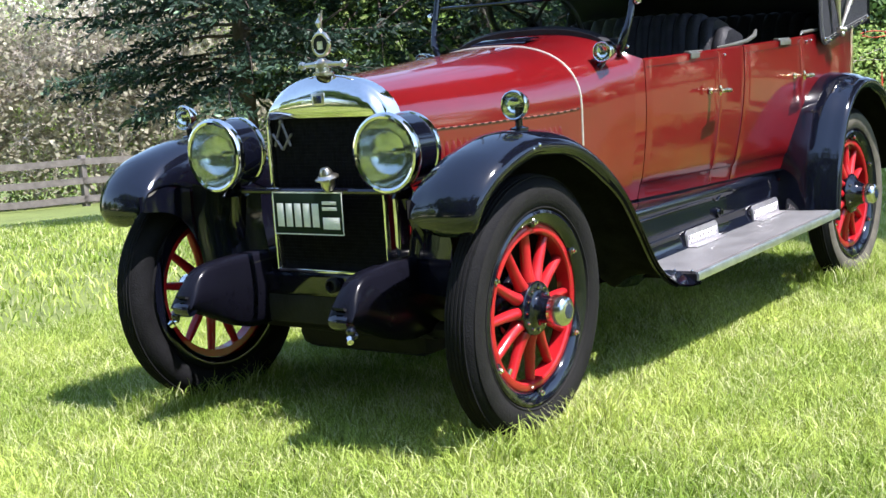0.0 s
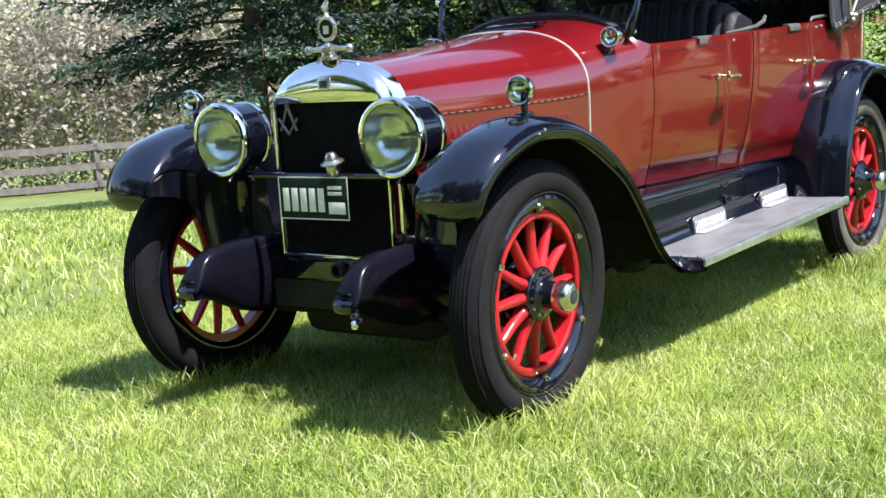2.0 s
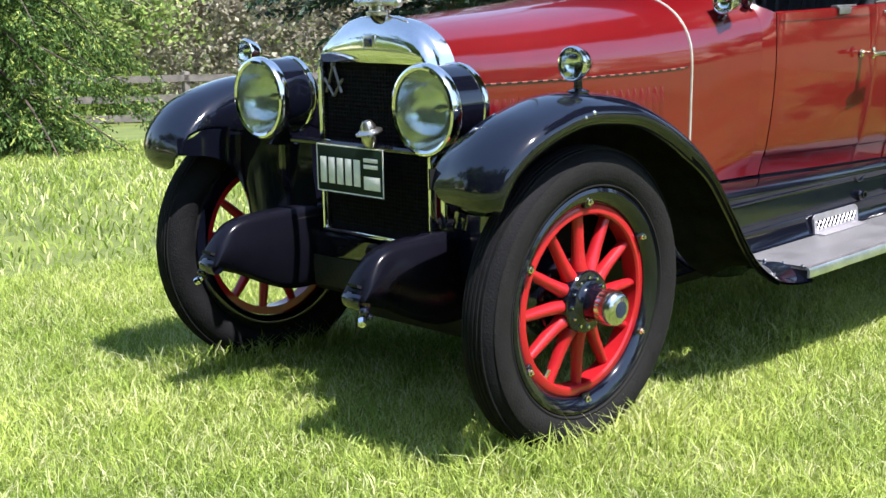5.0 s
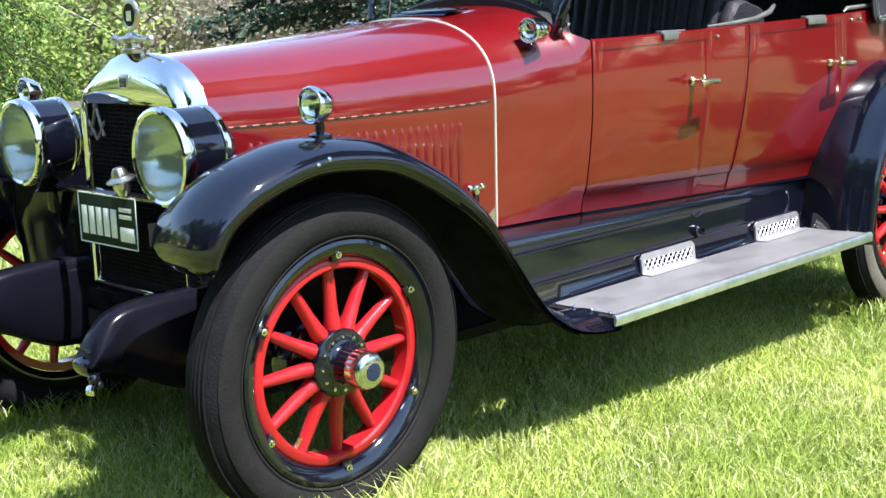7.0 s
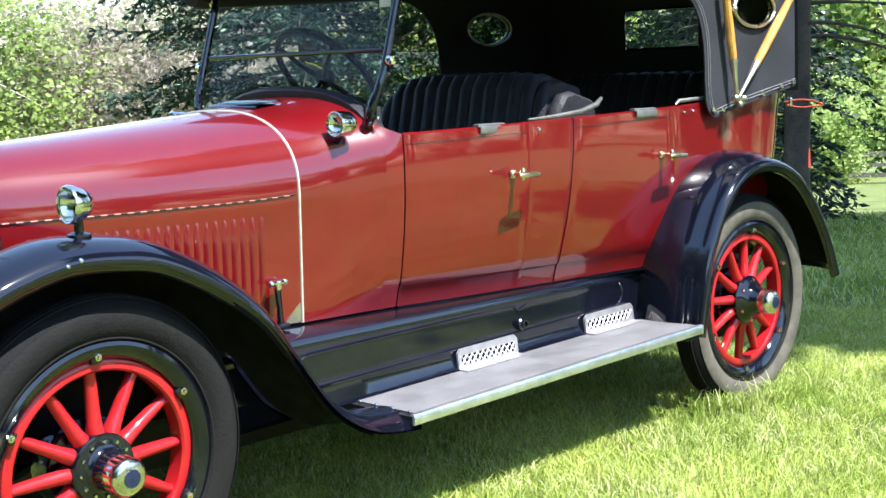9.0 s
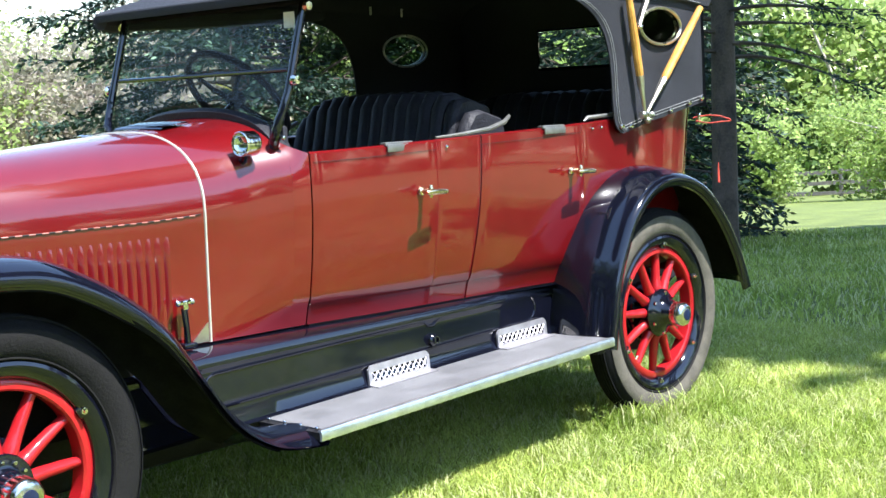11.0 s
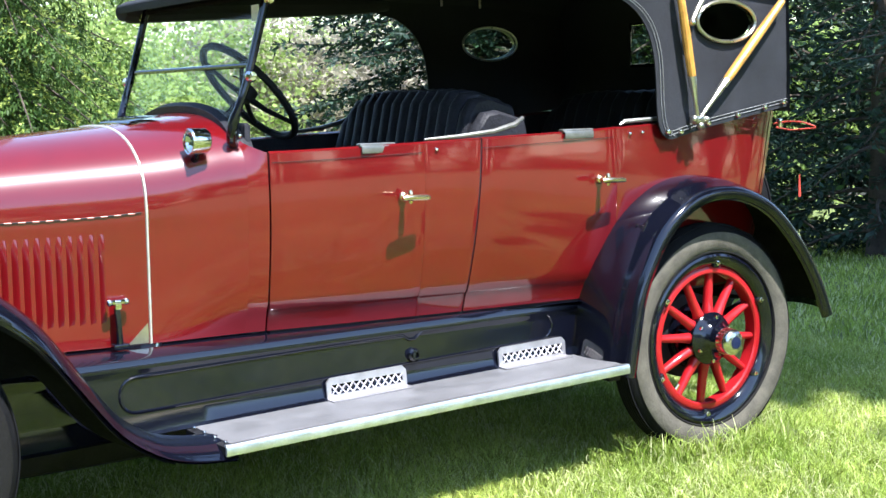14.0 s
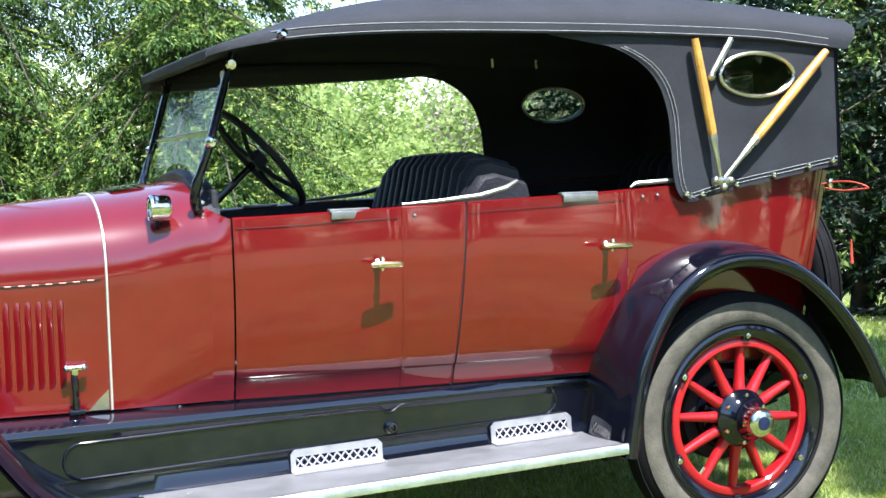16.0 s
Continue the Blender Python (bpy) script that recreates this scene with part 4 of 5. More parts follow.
# ---- wheels ----
def wheel(x, side, turn, out, steer=0.0, camber=0.0):
    o = (x, side * (0.70 + out), 0.420)
    M = axis(o, (steer, side, -camber)) @ Matrix.Rotation(radians(turn), 4, 'Z') @ Matrix.Diagonal((1.0165, 1.0165, 1.0, 1.0))
    g = Geo()
    g.lathe([(0.236, -0.022), (0.262, -0.024), (0.262, 0.026), (0.256, 0.030), (0.240, 0.030), (0.235, 0.025), (0.236, -0.022)], M, 72)
    w = part("wheel", g, WHEEL_RED, car, "red wooden-spoked wheel with a dark tyre")
    rim = [(0.263, -0.040), (0.270, -0.046), (0.285, -0.050), (0.308, -0.048), (0.300, -0.03), (0.300, 0.03), (0.308, 0.048), (0.299, 0.052), (0.283, 0.047), (0.268, 0.036), (0.263, 0.028), (0.263, -0.040)]
    part("rim", Geo().lathe(rim, M, 72), BLACK, w, "black demountable rim")
    prof = [(0.300, -0.046)]
    for i in range(23):
        a = math.radians(-145 + 290 * i / 22)
        r, h = 0.358 + 0.058 * math.cos(a), 0.059 * math.sin(a)
        prof.append((r if abs(math.degrees(a)) > 36 else 0.358 + 0.0575 * math.cos(a * 0.8), h))
    prof += [(0.300, 0.046)]
    part("tyre", Geo().lathe(prof, M, 96), TYRE, w, "black rubber tyre")
    # ribs of the tread and the wall's raised line
    for h in (-0.030, -0.018, -0.006, 0.006, 0.018, 0.030):
        r = 0.358 + 0.0585 * math.cos(math.asin(h / 0.062) * 0.8)
        part("tread_rib", Geo().lathe([(r - 0.003, h - 0.0045), (r + 0.0015, h - 0.0035), (r + 0.0015, h + 0.0035), (r - 0.003, h + 0.0045)], M, 96), TYRE, w)
    # The rear bands are a paler tan than the near-black front ones.
    part("wall_band", Geo().lathe([(0.318, 0.0480), (0.330, 0.0555), (0.350, 0.0606), (0.366, 0.0606), (0.380, 0.0575), (0.386, 0.0545)], M, 96), TYRE_WALL if x < 1 else TAN_WALL, w, "flat band of the tyre wall")
    part("bead_line", Geo().lathe([(0.311, 0.046), (0.315, 0.052), (0.319, 0.051)], M, 96), TYRE_WALL, w)
    for k in range(12):
        A = M @ Matrix.Rotation(2 * math.pi * k / 12, 4, 'Z')
        rows = []
        for r, hw, hd, dz in ((0.055, 0.0135, 0.026, 0.008), (0.085, 0.022, 0.026, 0.008), (0.11, 0.0185, 0.021, 0.006), (0.15, 0.0165, 0.0185, 0.003), (0.19, 0.0155, 0.0175, 0.002), (0.222, 0.0135, 0.0165, 0.001), (0.238, 0.0135, 0.0165, 0.001)):
            rows.append([(r, hw * math.cos(t) * (1 if abs(math.cos(t)) < 0.9 else 0.96), dz + hd * math.sin(t)) for t in np.linspace(0, 2 * math.pi, 12, endpoint=False)])
        part("spoke", Geo().loft(rows, closed=True, caps=True, m=A), WHEEL_RED, w)
    hub = [(0.001, 0.104), (0.036, 0.104), (0.041, 0.102), (0.042, 0.098), (0.043, 0.060), (0.050, 0.048), (0.060, 0.043), (0.083, 0.040), (0.086, 0.036), (0.086, -0.02), (0.11, -0.025), (0.12, -0.04), (0.12, -0.09), (0.001, -0.10)]
    bolts, br, bh, bs = 12, 0.068, 0.040, 1.0
    if x > 1:      # the rear hubs are domed, with fewer and larger bolts
        hub = [(0.001, 0.104), (0.044, 0.104), (0.047, 0.098), (0.052, 0.080), (0.062, 0.064), (0.076, 0.052), (0.090, 0.043), (0.096, 0.036)] + hub[9:]
        bolts, br, bh, bs = 6, 0.079, 0.049, 1.5
    part("hub", Geo().lathe(hub, M, 36), BLACK, w, "black wheel hub")
    for k in range(bolts):
        a = 2 * math.pi * k / bolts
        part("hub_bolt", Geo().lathe([(0.001, 0.008), (0.0045 * bs, 0.007), (0.0055 * bs, 0.0)], M @ Matrix.Translation((br * math.cos(a), br * math.sin(a), bh)), 8), CHROME, w)
    cap = part("hub_cap", Geo().lathe([(r, h - out * 0.3) for r, h in ((0.038, 0.098), (0.048, 0.100), (0.049, 0.104), (0.047, 0.138), (0.043, 0.148), (0.034, 0.154), (0.001, 0.156))], M, 32), WORN_CHROME, w, "bright hub cap with a dark centre")
    part("cap_badge", Geo().lathe([(0.023, 0.1535 - out * 0.3), (0.022, 0.1568 - out * 0.3), (0.001, 0.158 - out * 0.3)], M, 20), ENAMEL_BLUE, w)
    for k in range(6):
        a = math.pi * 2 * k / 6
        B = M @ Matrix.Translation((0.2735 * math.cos(a), 0.2735 * math.sin(a), 0.033))
        lug = Geo().box(-0.016, 0.014, -0.015, 0.015, -0.012, 0.006, 0.004, M @ Matrix.Rotation(a, 4, 'Z') @ Matrix.Translation((0.2725, 0, 0.033)))
        lug = part("rim_lug", lug, BLACK, w)
        part("lug_nut", Geo().lathe([(0.001, 0.020), (0.005, 0.0195), (0.006, 0.014), (0.0095, 0.013), (0.010, 0.0), (0.010, -0.004)], B, 6), CHROME, w)
    a = math.radians(205)
    part("valve_stem", Geo().tube([M @ Vector((0.262 * math.cos(a), 0.262 * math.sin(a), 0.0)), M @ Vector((0.205 * math.cos(a), 0.205 * math.sin(a), 0.004))], 0.0065, 8), BRASS, w)
    return w


wheel(0.033, -1, 32, 0.008, 0.035, 0.04)
wheel(0.033, 1, 10, 0.008, 0.035, 0.04)
wheel(3.010, -1, 25, -0.004)
wheel(3.010, 1, 40, -0.004)

# ---- chassis: frame rails, axles, springs ----
for side in (-1, 1):
    rail = curve([(-0.44, side * 0.345, 0.455), (-0.36, side * 0.345, 0.50), (-0.2, side * 0.345, 0.54), (0.2, side * 0.35, 0.55), (1.4, side * 0.40, 0.54), (2.5, side * 0.40, 0.54), (3.0, side * 0.40, 0.60), (3.5, side * 0.40, 0.52)], 40)
    g = Geo().tube(rail, [0.016 + 0.022 * min(1, i / 8) for i in range(40)], 8, flat=1.1)
    rail = part("frame_rail", g, MATT_BLACK, car)
    g = Geo().lathe([(0.001, -0.035), (0.022, -0.035), (0.026, -0.02), (0.026, 0.02), (0.022, 0.035), (0.001, 0.036)], axis((-0.445, side * 0.345, 0.445), (0, 1, 0)), 16)
    g.ball((-0.452, side * 0.385, 0.42), 0.016, 10).ball((-0.442, side * 0.392, 0.405), 0.011, 8)
    part("spring_shackle", g, BLACK, car, "black spring shackle at the frame horn")
    part("grease_cup", Geo().lathe([(0.001, 0.03), (0.011, 0.028), (0.013, 0.012), (0.008, 0.008), (0.006, 0.0)], axis((-0.455, side * 0.380, 0.405), (-0.6, side * 0.6, -0.5)), 10), CHROME, rail)
    for k in range(4):
        L = 0.46 - 0.09 * k
        g = Geo().loft([[(x, side * 0.345 + dy, 0.385 - 0.011 * k + 0.10 * (x / 0.46) ** 2 + dz) for dy, dz in ((-0.024, 0), (0.024, 0), (0.024, 0.008), (-0.024, 0.008))] for x in np.linspace(-L, L, 11)], closed=True, caps=True)
        part("spring_leaf", g, DULL_BLACK, rail)
        g = Geo().loft([[(3.0 + x, side * 0.46 + dy, 0.385 - 0.011 * k + 0.12 * (x / 0.55) ** 2 + dz) for dy, dz in ((-0.024, 0), (0.024, 0), (0.024, 0.008), (-0.024, 0.008))] for x in np.linspace(-L * 1.2, L * 1.2, 11)], closed=True, caps=True)
        part("spring_leaf", g, DULL_BLACK, rail)
    # brake drum
    part("brake_drum", Geo().lathe([(0.001, 0.0), (0.155, 0.0), (0.16, -0.01), (0.16, -0.06), (0.14, -0.07), (0.001, -0.07)], axis((3.0, side * 0.63, 0.42), (0, side, 0)), 32), DULL_BLACK, car)
    # shield that covers the spring beside the frame horn
    top = curve([(-0.462, 0.455), (-0.42, 0.525), (-0.36, 0.570), (-0.24, 0.586), (-0.1, 0.588), (0.08, 0.588), (0.30, 0.588)], 40)
    low = curve([(-0.460, 0.445), (-0.43, 0.432), (-0.34, 0.40), (-0.19, 0.335), (-0.05, 0.33), (0.10, 0.345), (0.30, 0.40)], 40)
    rows = []
    for (xa, za), (xb, zb) in zip(top, low):
        rows.append([(xa + (xb - xa) * v, side * (0.372 + 0.026 * math.sin(math.pi * v) ** 0.8), za + (zb - za) * v) for v in np.linspace(0, 1, 12)])
        rows[-1] += [(xb + (xa - xb) * v, side * (0.318 - 0.020 * math.sin(math.pi * v) ** 0.8), zb + (za - zb) * v) for v in np.linspace(0, 1, 12)]
    part("horn_shield", Geo().loft(rows, closed=True, caps=True), SATIN_BLACK, car, "black shield over the spring horn", sharp=80)
g = Geo().tube([(0.0, -0.62, 0.42), (0.0, -0.55, 0.40), (0.0, -0.42, 0.335), (0.0, 0.0, 0.315), (0.0, 0.42, 0.335), (0.0, 0.55, 0.40), (0.0, 0.62, 0.42)], 0.028, 8)
part("front_axle", g, DULL_BLACK, car, "dark forged front axle")
part("tie_rod", Geo().tube([(0.12, -0.6, 0.36), (0.12, 0.6, 0.36)], 0.012, 8), DULL_BLACK, car)
g = Geo().tube([(3.0, -0.62, 0.42), (3.0, 0.62, 0.42)], 0.045, 12).ball((3.0, 0.0, 0.42), 0.15, 20)
part("rear_axle", g, DULL_BLACK, car, "dark rear axle with differential")
part("engine_pan", Geo().box(0.03, 1.3, -0.30, 0.30, 0.21, 0.56, 0.06), DULL_BLACK, car)
part("fuel_tank", Geo().tube([(3.42, -0.36, 0.53), (3.42, 0.36, 0.53)], 0.12, 18), BLACK, car)
part("exhaust_pipe", Geo().tube([(1.2, 0.2, 0.40), (2.8, 0.25, 0.36), (3.6, 0.25, 0.38)], 0.028, 10), DULL_BLACK, car)

# ---- radiator: bright shell, dark core, apron and crank hole ----
def shell_outline(w, zt, zb, zs, n=20, power=0.62):
    """Half-round top on straight sides."""
    pts = [(-w, zb), (-w, (zb + zs) / 2)]
    for i in range(n + 1):
        a = math.pi * i / n
        pts.append((-w * math.copysign(abs(math.cos(a)) ** power, math.cos(a)), zs + (zt - zs) * math.sin(a) ** 0.9))
    return pts + [(w, (zb + zs) / 2), (w, zb)]
def ring(x, w, zt, zb, zs, **k):
    return [(x, y, z) for y, z in shell_outline(w, zt, zb, zs, **k)]
def opening(x, w, zt, zb):
    """Near-square opening with the same number of points as the outline."""
    pts = [(-w, zb), (-w, (zb + zt) / 2)]
    for i in range(21):
        a = math.pi * i / 20
        c1, s1 = math.cos(a), math.sin(a)
        k = 1 / max(abs(c1), abs(s1))
        pts.append((-w * max(-1, min(1, c1 * k)), zt - 0.035 + 0.035 * min(1, s1 * k) + 0.004 * (1 - (c1) ** 2)))
    pts += [(w, (zb + zt) / 2), (w, zb)]
    return [(x, y, z) for y, z in pts]
face = []
for i in range(9):
    v = i / 8
    f, o = opening(0, 0.241, 1.046, 0.526), ring(0, 0.262, 1.184, 0.520, 1.02, power=1.0)
    face.append([(-0.084 + 0.036 * v ** 3.0 + 0.010 * (1 - v) ** 6, a[1] + (b[1] - a[1]) * v, a[2] + (b[2] - a[2]) * v) for a, b in zip(f, o)])
face = [opening(-0.054, 0.237, 1.042, 0.535), opening(-0.068, 0.238, 1.044, 0.530)] + face
shell = part("radiator", Geo().loft(face + [ring(-0.044, 0.268, 1.188, 0.52, 1.02, power=0.98), ring(-0.034, 0.275, 1.190, 0.52, 1.015, power=0.94), ring(-0.008, 0.287, 1.188, 0.52, 1.01, power=0.86), ring(-0.002, 0.290, 1.186, 0.52, 1.01, power=0.85), ring(0.002, 0.282, 1.180, 0.52, 1.01, power=0.85)]), CHROME, car, "bright nickel radiator shell with a dark core")
part("radiator_core", Geo().box(-0.052, 0.05, -0.240, 0.240, 0.525, 1.054), CORE_BLACK, shell, "dark honeycomb radiator core")
for k in range(40):
    z = 0.545 + 0.0125 * k
    part("core_fin", Geo().box(-0.057, -0.051, -0.235, 0.235, z, z + 0.004), CORE_BLACK, shell)
for k in range(33):
    y = -0.230 + 0.0143 * k
    part("core_tube", Geo().box(-0.0555, -0.051, y, y + 0.002, 0.54, 1.04), CORE_BLACK, shell)
part("shell_foot", Geo().box(-0.081, -0.054, -0.252, 0.252, 0.516, 0.530, 0.005), CHROME, shell)
part("shell_badge", Geo().box(-0.086, -0.070, -0.028, 0.028, 1.088, 1.132, 0.006, Matrix.Translation((0.003, 0, 0))), DULL_METAL, shell, "worn metal maker's badge")
part("badge_centre", Geo().box(-0.0860, -0.080, -0.016, 0.016, 1.097, 1.122, 0.001), ENAMEL_BLUE, shell)
apron = part("front_apron", Geo().loft([[(-0.045, y, 0.516), (-0.084, y, 0.514), (-0.094, y, 0.506), (-0.088, y, 0.446), (-0.084, y, 0.438), (-0.06, y, 0.43)] for y in np.linspace(-0.372, 0.372, 8)]), BLACK, car, "glossy black apron below the radiator")
g = Geo().lathe([(0.020, 0.004), (0.026, 0.004), (0.026, 0.024), (0.022, 0.028), (0.018, 0.028), (0.018, 0.006), (0.001, 0.006)], axis((-0.090, -0.020, 0.482), (-1, 0, 0)), 18)
part("crank_boss", g, DULL_BLACK, apron, "dark round boss of the crank hole")
part("front_pan", Geo().loft([[(-0.085, y, 0.436), (-0.085, y, 0.40), (-0.07, y, 0.335), (-0.01, y, 0.30), (0.2, y, 0.30)] for y in np.linspace(-0.37, 0.37, 5)]), DULL_BLACK, car)

# filler cap with wings, dial and figurine
g = Geo().lathe([(0.036, 0.0), (0.036, 0.010), (0.027, 0.014), (0.026, 0.028), (0.034, 0.031), (0.034, 0.040), (0.020, 0.046), (0.012, 0.056), (0.001, 0.058)], axis((-0.042, 0.0, 1.188), (0, 0, 1)), 20)
cap = part("radiator_cap", g, DULL_METAL, car, "winged nickel radiator cap with a round dial")
g = Geo().tube([(-0.042, -0.085, 1.224), (-0.042, -0.045, 1.225), (-0.042, 0.000, 1.228), (-0.042, 0.045, 1.225), (-0.042, 0.085, 1.224)], [0.008, 0.009, 0.016, 0.009, 0.008], 10)
g.ball((-0.042, -0.091, 1.224), 0.0145).ball((-0.042, 0.091, 1.224), 0.0145)
part("cap_crossbar", g, DULL_METAL, cap)
ringp = [(-0.042, 0.034 * math.cos(a), 1.292 + 0.036 * math.sin(a)) for a in np.linspace(0, 2 * math.pi, 28, endpoint=False)]
part("dial_rim", Geo().tube(ringp, 0.008, 8, loop=True), DULL_METAL, cap)
part("dial_face", Geo().lathe([(0.001, 0.006), (0.032, 0.006), (0.032, -0.006), (0.001, -0.006)], axis((-0.042, 0.0, 1.292), (-1, 0, 0)), 24), DULL_BLACK, cap)
part("dial_card", Geo().box(-0.050, -0.0485, -0.012, 0.012, 1.275, 1.302), ALU, cap)
g = Geo().tube([(-0.042, 0.000, 1.326), (-0.040, 0.000, 1.345), (-0.046, 0.002, 1.362), (-0.038, -0.002, 1.38), (-0.042, 0.000, 1.392)], [0.014, 0.008, 0.012, 0.008, 0.005], 10)
g.tube([(-0.042, 0.000, 1.366), (-0.022, 0.015, 1.378), (-0.012, 0.018, 1.395)], [0.006, 0.005, 0.002], 6)
g.tube([(-0.042, 0.000, 1.366), (-0.050, -0.015, 1.384), (-0.046, -0.018, 1.405)], [0.006, 0.005, 0.003], 6)
part("cap_figurine", g, DULL_METAL, cap)

# emblems on the core: plain shapes
ex, ey, ez = -0.066, 0.190, 0.985
g = Geo()
for a, b in (((0, 0.055), (-0.036, -0.03)), ((0, 0.055), (0.036, -0.03)), ((-0.044, 0.012), (0, -0.042)), ((0.044, 0.012), (0, -0.042))):
    g.tube([(ex, ey + a[0], ez + a[1]), (ex, ey + b[0], ez + b[1])], 0.0048, 6)
g.ball((ex, ey, ez + 0.055), 0.009, 8)
part("lattice_emblem", g, GREY_METAL, shell, "grey diamond-shaped metal emblem")

# ---- lamps ----
def lamp(o, d, r, depth, name, label, parent, drum=True, straight=False):
    """A round lamp that looks along d: drum, bright bezel, reflector, ribbed lens."""
    M = axis(o, d)
    back = [(0.001, -depth), (r * 0.35, -depth * 0.97), (r * 0.62, -depth * 0.86), (r * 0.80, -depth * 0.68), (r * 0.9, -depth * 0.62), (r * 0.93, -depth * 0.60), (r * 0.94, -0.02)] if drum else \
           [(0.001, -depth), (r * 0.30, -depth * 0.97), (r * 0.60, -depth * 0.82), (r * 0.83, -depth * 0.52), (r * 0.96, -depth * 0.18), (r * 0.98, -0.005)]
    if straight:
        back = [(0.001, -depth * 1.1), (r * 0.5, -depth * 1.08), (r * 0.85, -depth), (r * 0.98, -depth * 0.85), (r * 0.98, -0.005)]
    b = part(name, Geo().lathe(back, M, 40), BLACK if drum else CHROME, parent, label)
    bez = [(r * 0.94, -0.024), (r * 0.99, -0.022), (r * 1.02, -0.010), (r * 1.02, 0.0), (r * 0.985, 0.010), (r * 0.93, 0.013), (r * 0.87, 0.009), (r * 0.86, 0.002)]
    if not drum:
        bez = [(q1, q2 * 0.5) for q1, q2 in bez]
    part("bezel", Geo().lathe(bez, M, 48), CHROME, b, "bright bezel ring")
    if drum:
        part("band", Geo().lathe([(r * 0.90, -depth * 0.66), (r * 0.965, -depth * 0.65), (r * 0.975, -depth * 0.61), (r * 0.965, -depth * 0.57), (r * 0.93, -depth * 0.56)], M, 48), CHROME, b, "bright band round the drum")
    part("reflector", Geo().lathe([(r * 0.88, -0.002), (r * 0.78, -r * 0.30), (r * 0.58, -r * 0.52), (r * 0.32, -r * 0.66), (0.001, -r * 0.72)], M, 40), REFLECTOR, b, "silvered reflector bowl")
    part("bulb", Geo().lathe([(0.001, -r * 0.30), (r * 0.08, -r * 0.34), (r * 0.10, -r * 0.45), (r * 0.05, -r * 0.7)], M, 12), CHROME, b)
    lens = part("lens", Geo().lathe([(r * 0.88, 0.002), (r * 0.6, 0.007), (r * 0.3, 0.010), (0.001, 0.011)], M, 40), GLASS, b, "clear ribbed lens")
    lens.visible_shadow = False
    if drum:
        g = Geo()
        n = 25
        for k in range(n):
            xx = -r * 0.8 + 1.6 * r * k / (n - 1)
            hh = math.sqrt(max(0.0, (r * 0.85) ** 2 - xx * xx))
            g.loft([[(xx - 0.0036, s * hh, 0.0015), (xx, s * hh, 0.0065), (xx + 0.0036, s * hh, 0.0015)] for s in (-1, -0.3, 0.3, 1)], m=M @ Matrix.Translation((0, 0, 0.001)))
        rib = part("lens_ribs", g, RIB_GLASS, b)
        rib.visible_shadow = False
    return b


for side in (-1, 1):
    hl = lamp((-0.212, side * 0.378, 0.938), (-1, 0, -0.02), 0.126, 0.20, "headlamp", "black drum headlamp with a bright bezel", car)
    g = Geo().tube([(-0.13, side * 0.378, 0.82), (-0.13, side * 0.378, 0.80), (-0.11, side * 0.40, 0.70), (-0.06, side * 0.42, 0.60)], [0.022, 0.018, 0.020, 0.026], 10)
    part("lamp_stand", g, BLACK, hl)
    part("lamp_foot", Geo().lathe([(0.05, 0.0), (0.03, 0.02), (0.02, 0.035), (0.001, 0.04)], axis((-0.13, side * 0.378, 0.79), (0, 0, 1)), 16), BLACK, hl)
    # parking lamp on the fender
    fl = lamp((-0.010, side * 0.732, 1.062), (-1, 0, 0), 0.046, 0.062, "fender_lamp", "small bright bullet lamp on the fender", car, drum=False)
    g = Geo().lathe([(0.030, 0.0), (0.030, 0.006), (0.012, 0.012), (0.010, 0.07)], axis((0.014, side * 0.732, 0.985), (0, 0, 1)), 16)
    part("lamp_base", g, BLACK, fl)
    # cowl lamp on a stalk
    cl = lamp((1.098, side * 0.432, 1.200), (-1, 0, 0), 0.040, 0.062, "cowl_lamp", "small bright cowl lamp", car, drum=False, straight=True)
    part("lamp_arm", Geo().tube([(1.125, side * 0.43, 1.175), (1.125, side * 0.415, 1.15), (1.125, side * 0.395, 1.14)], 0.012, 8), BLACK, cl)
bar = part("lamp_bar", Geo().tube([(-0.138, -0.36, 0.808), (-0.138, 0.36, 0.808)], 0.011, 8), BLACK, car, "black cross bar between the headlamps")
# hat-shaped ornament on the bar
g = Geo().lathe([(0.001, 0.030), (0.014, 0.027), (0.022, 0.014), (0.024, 0.004), (0.040, -0.004), (0.041, -0.008), (0.022, -0.006), (0.020, -0.010)], axis((-0.160, -0.080, 0.862), (-0.25, 0, 1)), 20)
g.lathe([(0.020, 0.0), (0.026, -0.012), (0.024, -0.03), (0.014, -0.046), (0.001, -0.05)], axis((-0.158, -0.080, 0.858), (-0.1, 0, 1)), 16)
part("bar_ornament", g, DULL_METAL, bar, "worn metal hat-shaped ornament")

# number plate with plain bars for its writing
plate = part("number_plate", Geo().box(-0.1500, -0.146, -0.130, 0.180, 0.662, 0.806, 0.0015), PLATE, car, "dark green number plate with white markings")
g = Geo()
for a, b, c2, d in ((-0.1285, 0.1785, 0.662, 0.6655), (-0.1285, 0.1785, 0.8025, 0.806), (-0.130, -0.1265, 0.662, 0.806), (0.1765, 0.180, 0.662, 0.806)):
    g.box(-0.1515, -0.1495, a, b, c2, d)
part("plate_border", g, WHITE, plate)
for k in range(5):
    y = 0.162 - 0.0395 * k
    part("plate_bar", Geo().box(-0.1525, -0.1495, y - 0.029, y, 0.688, 0.768, 0.001), WHITE, plate)
part("plate_bar", Geo().box(-0.1525, -0.1495, -0.115, -0.042, 0.682, 0.722, 0.001), WHITE, plate)
part("plate_bar", Geo().box(-0.1525, -0.1495, -0.105, -0.042, 0.745, 0.757, 0.001), WHITE, plate)
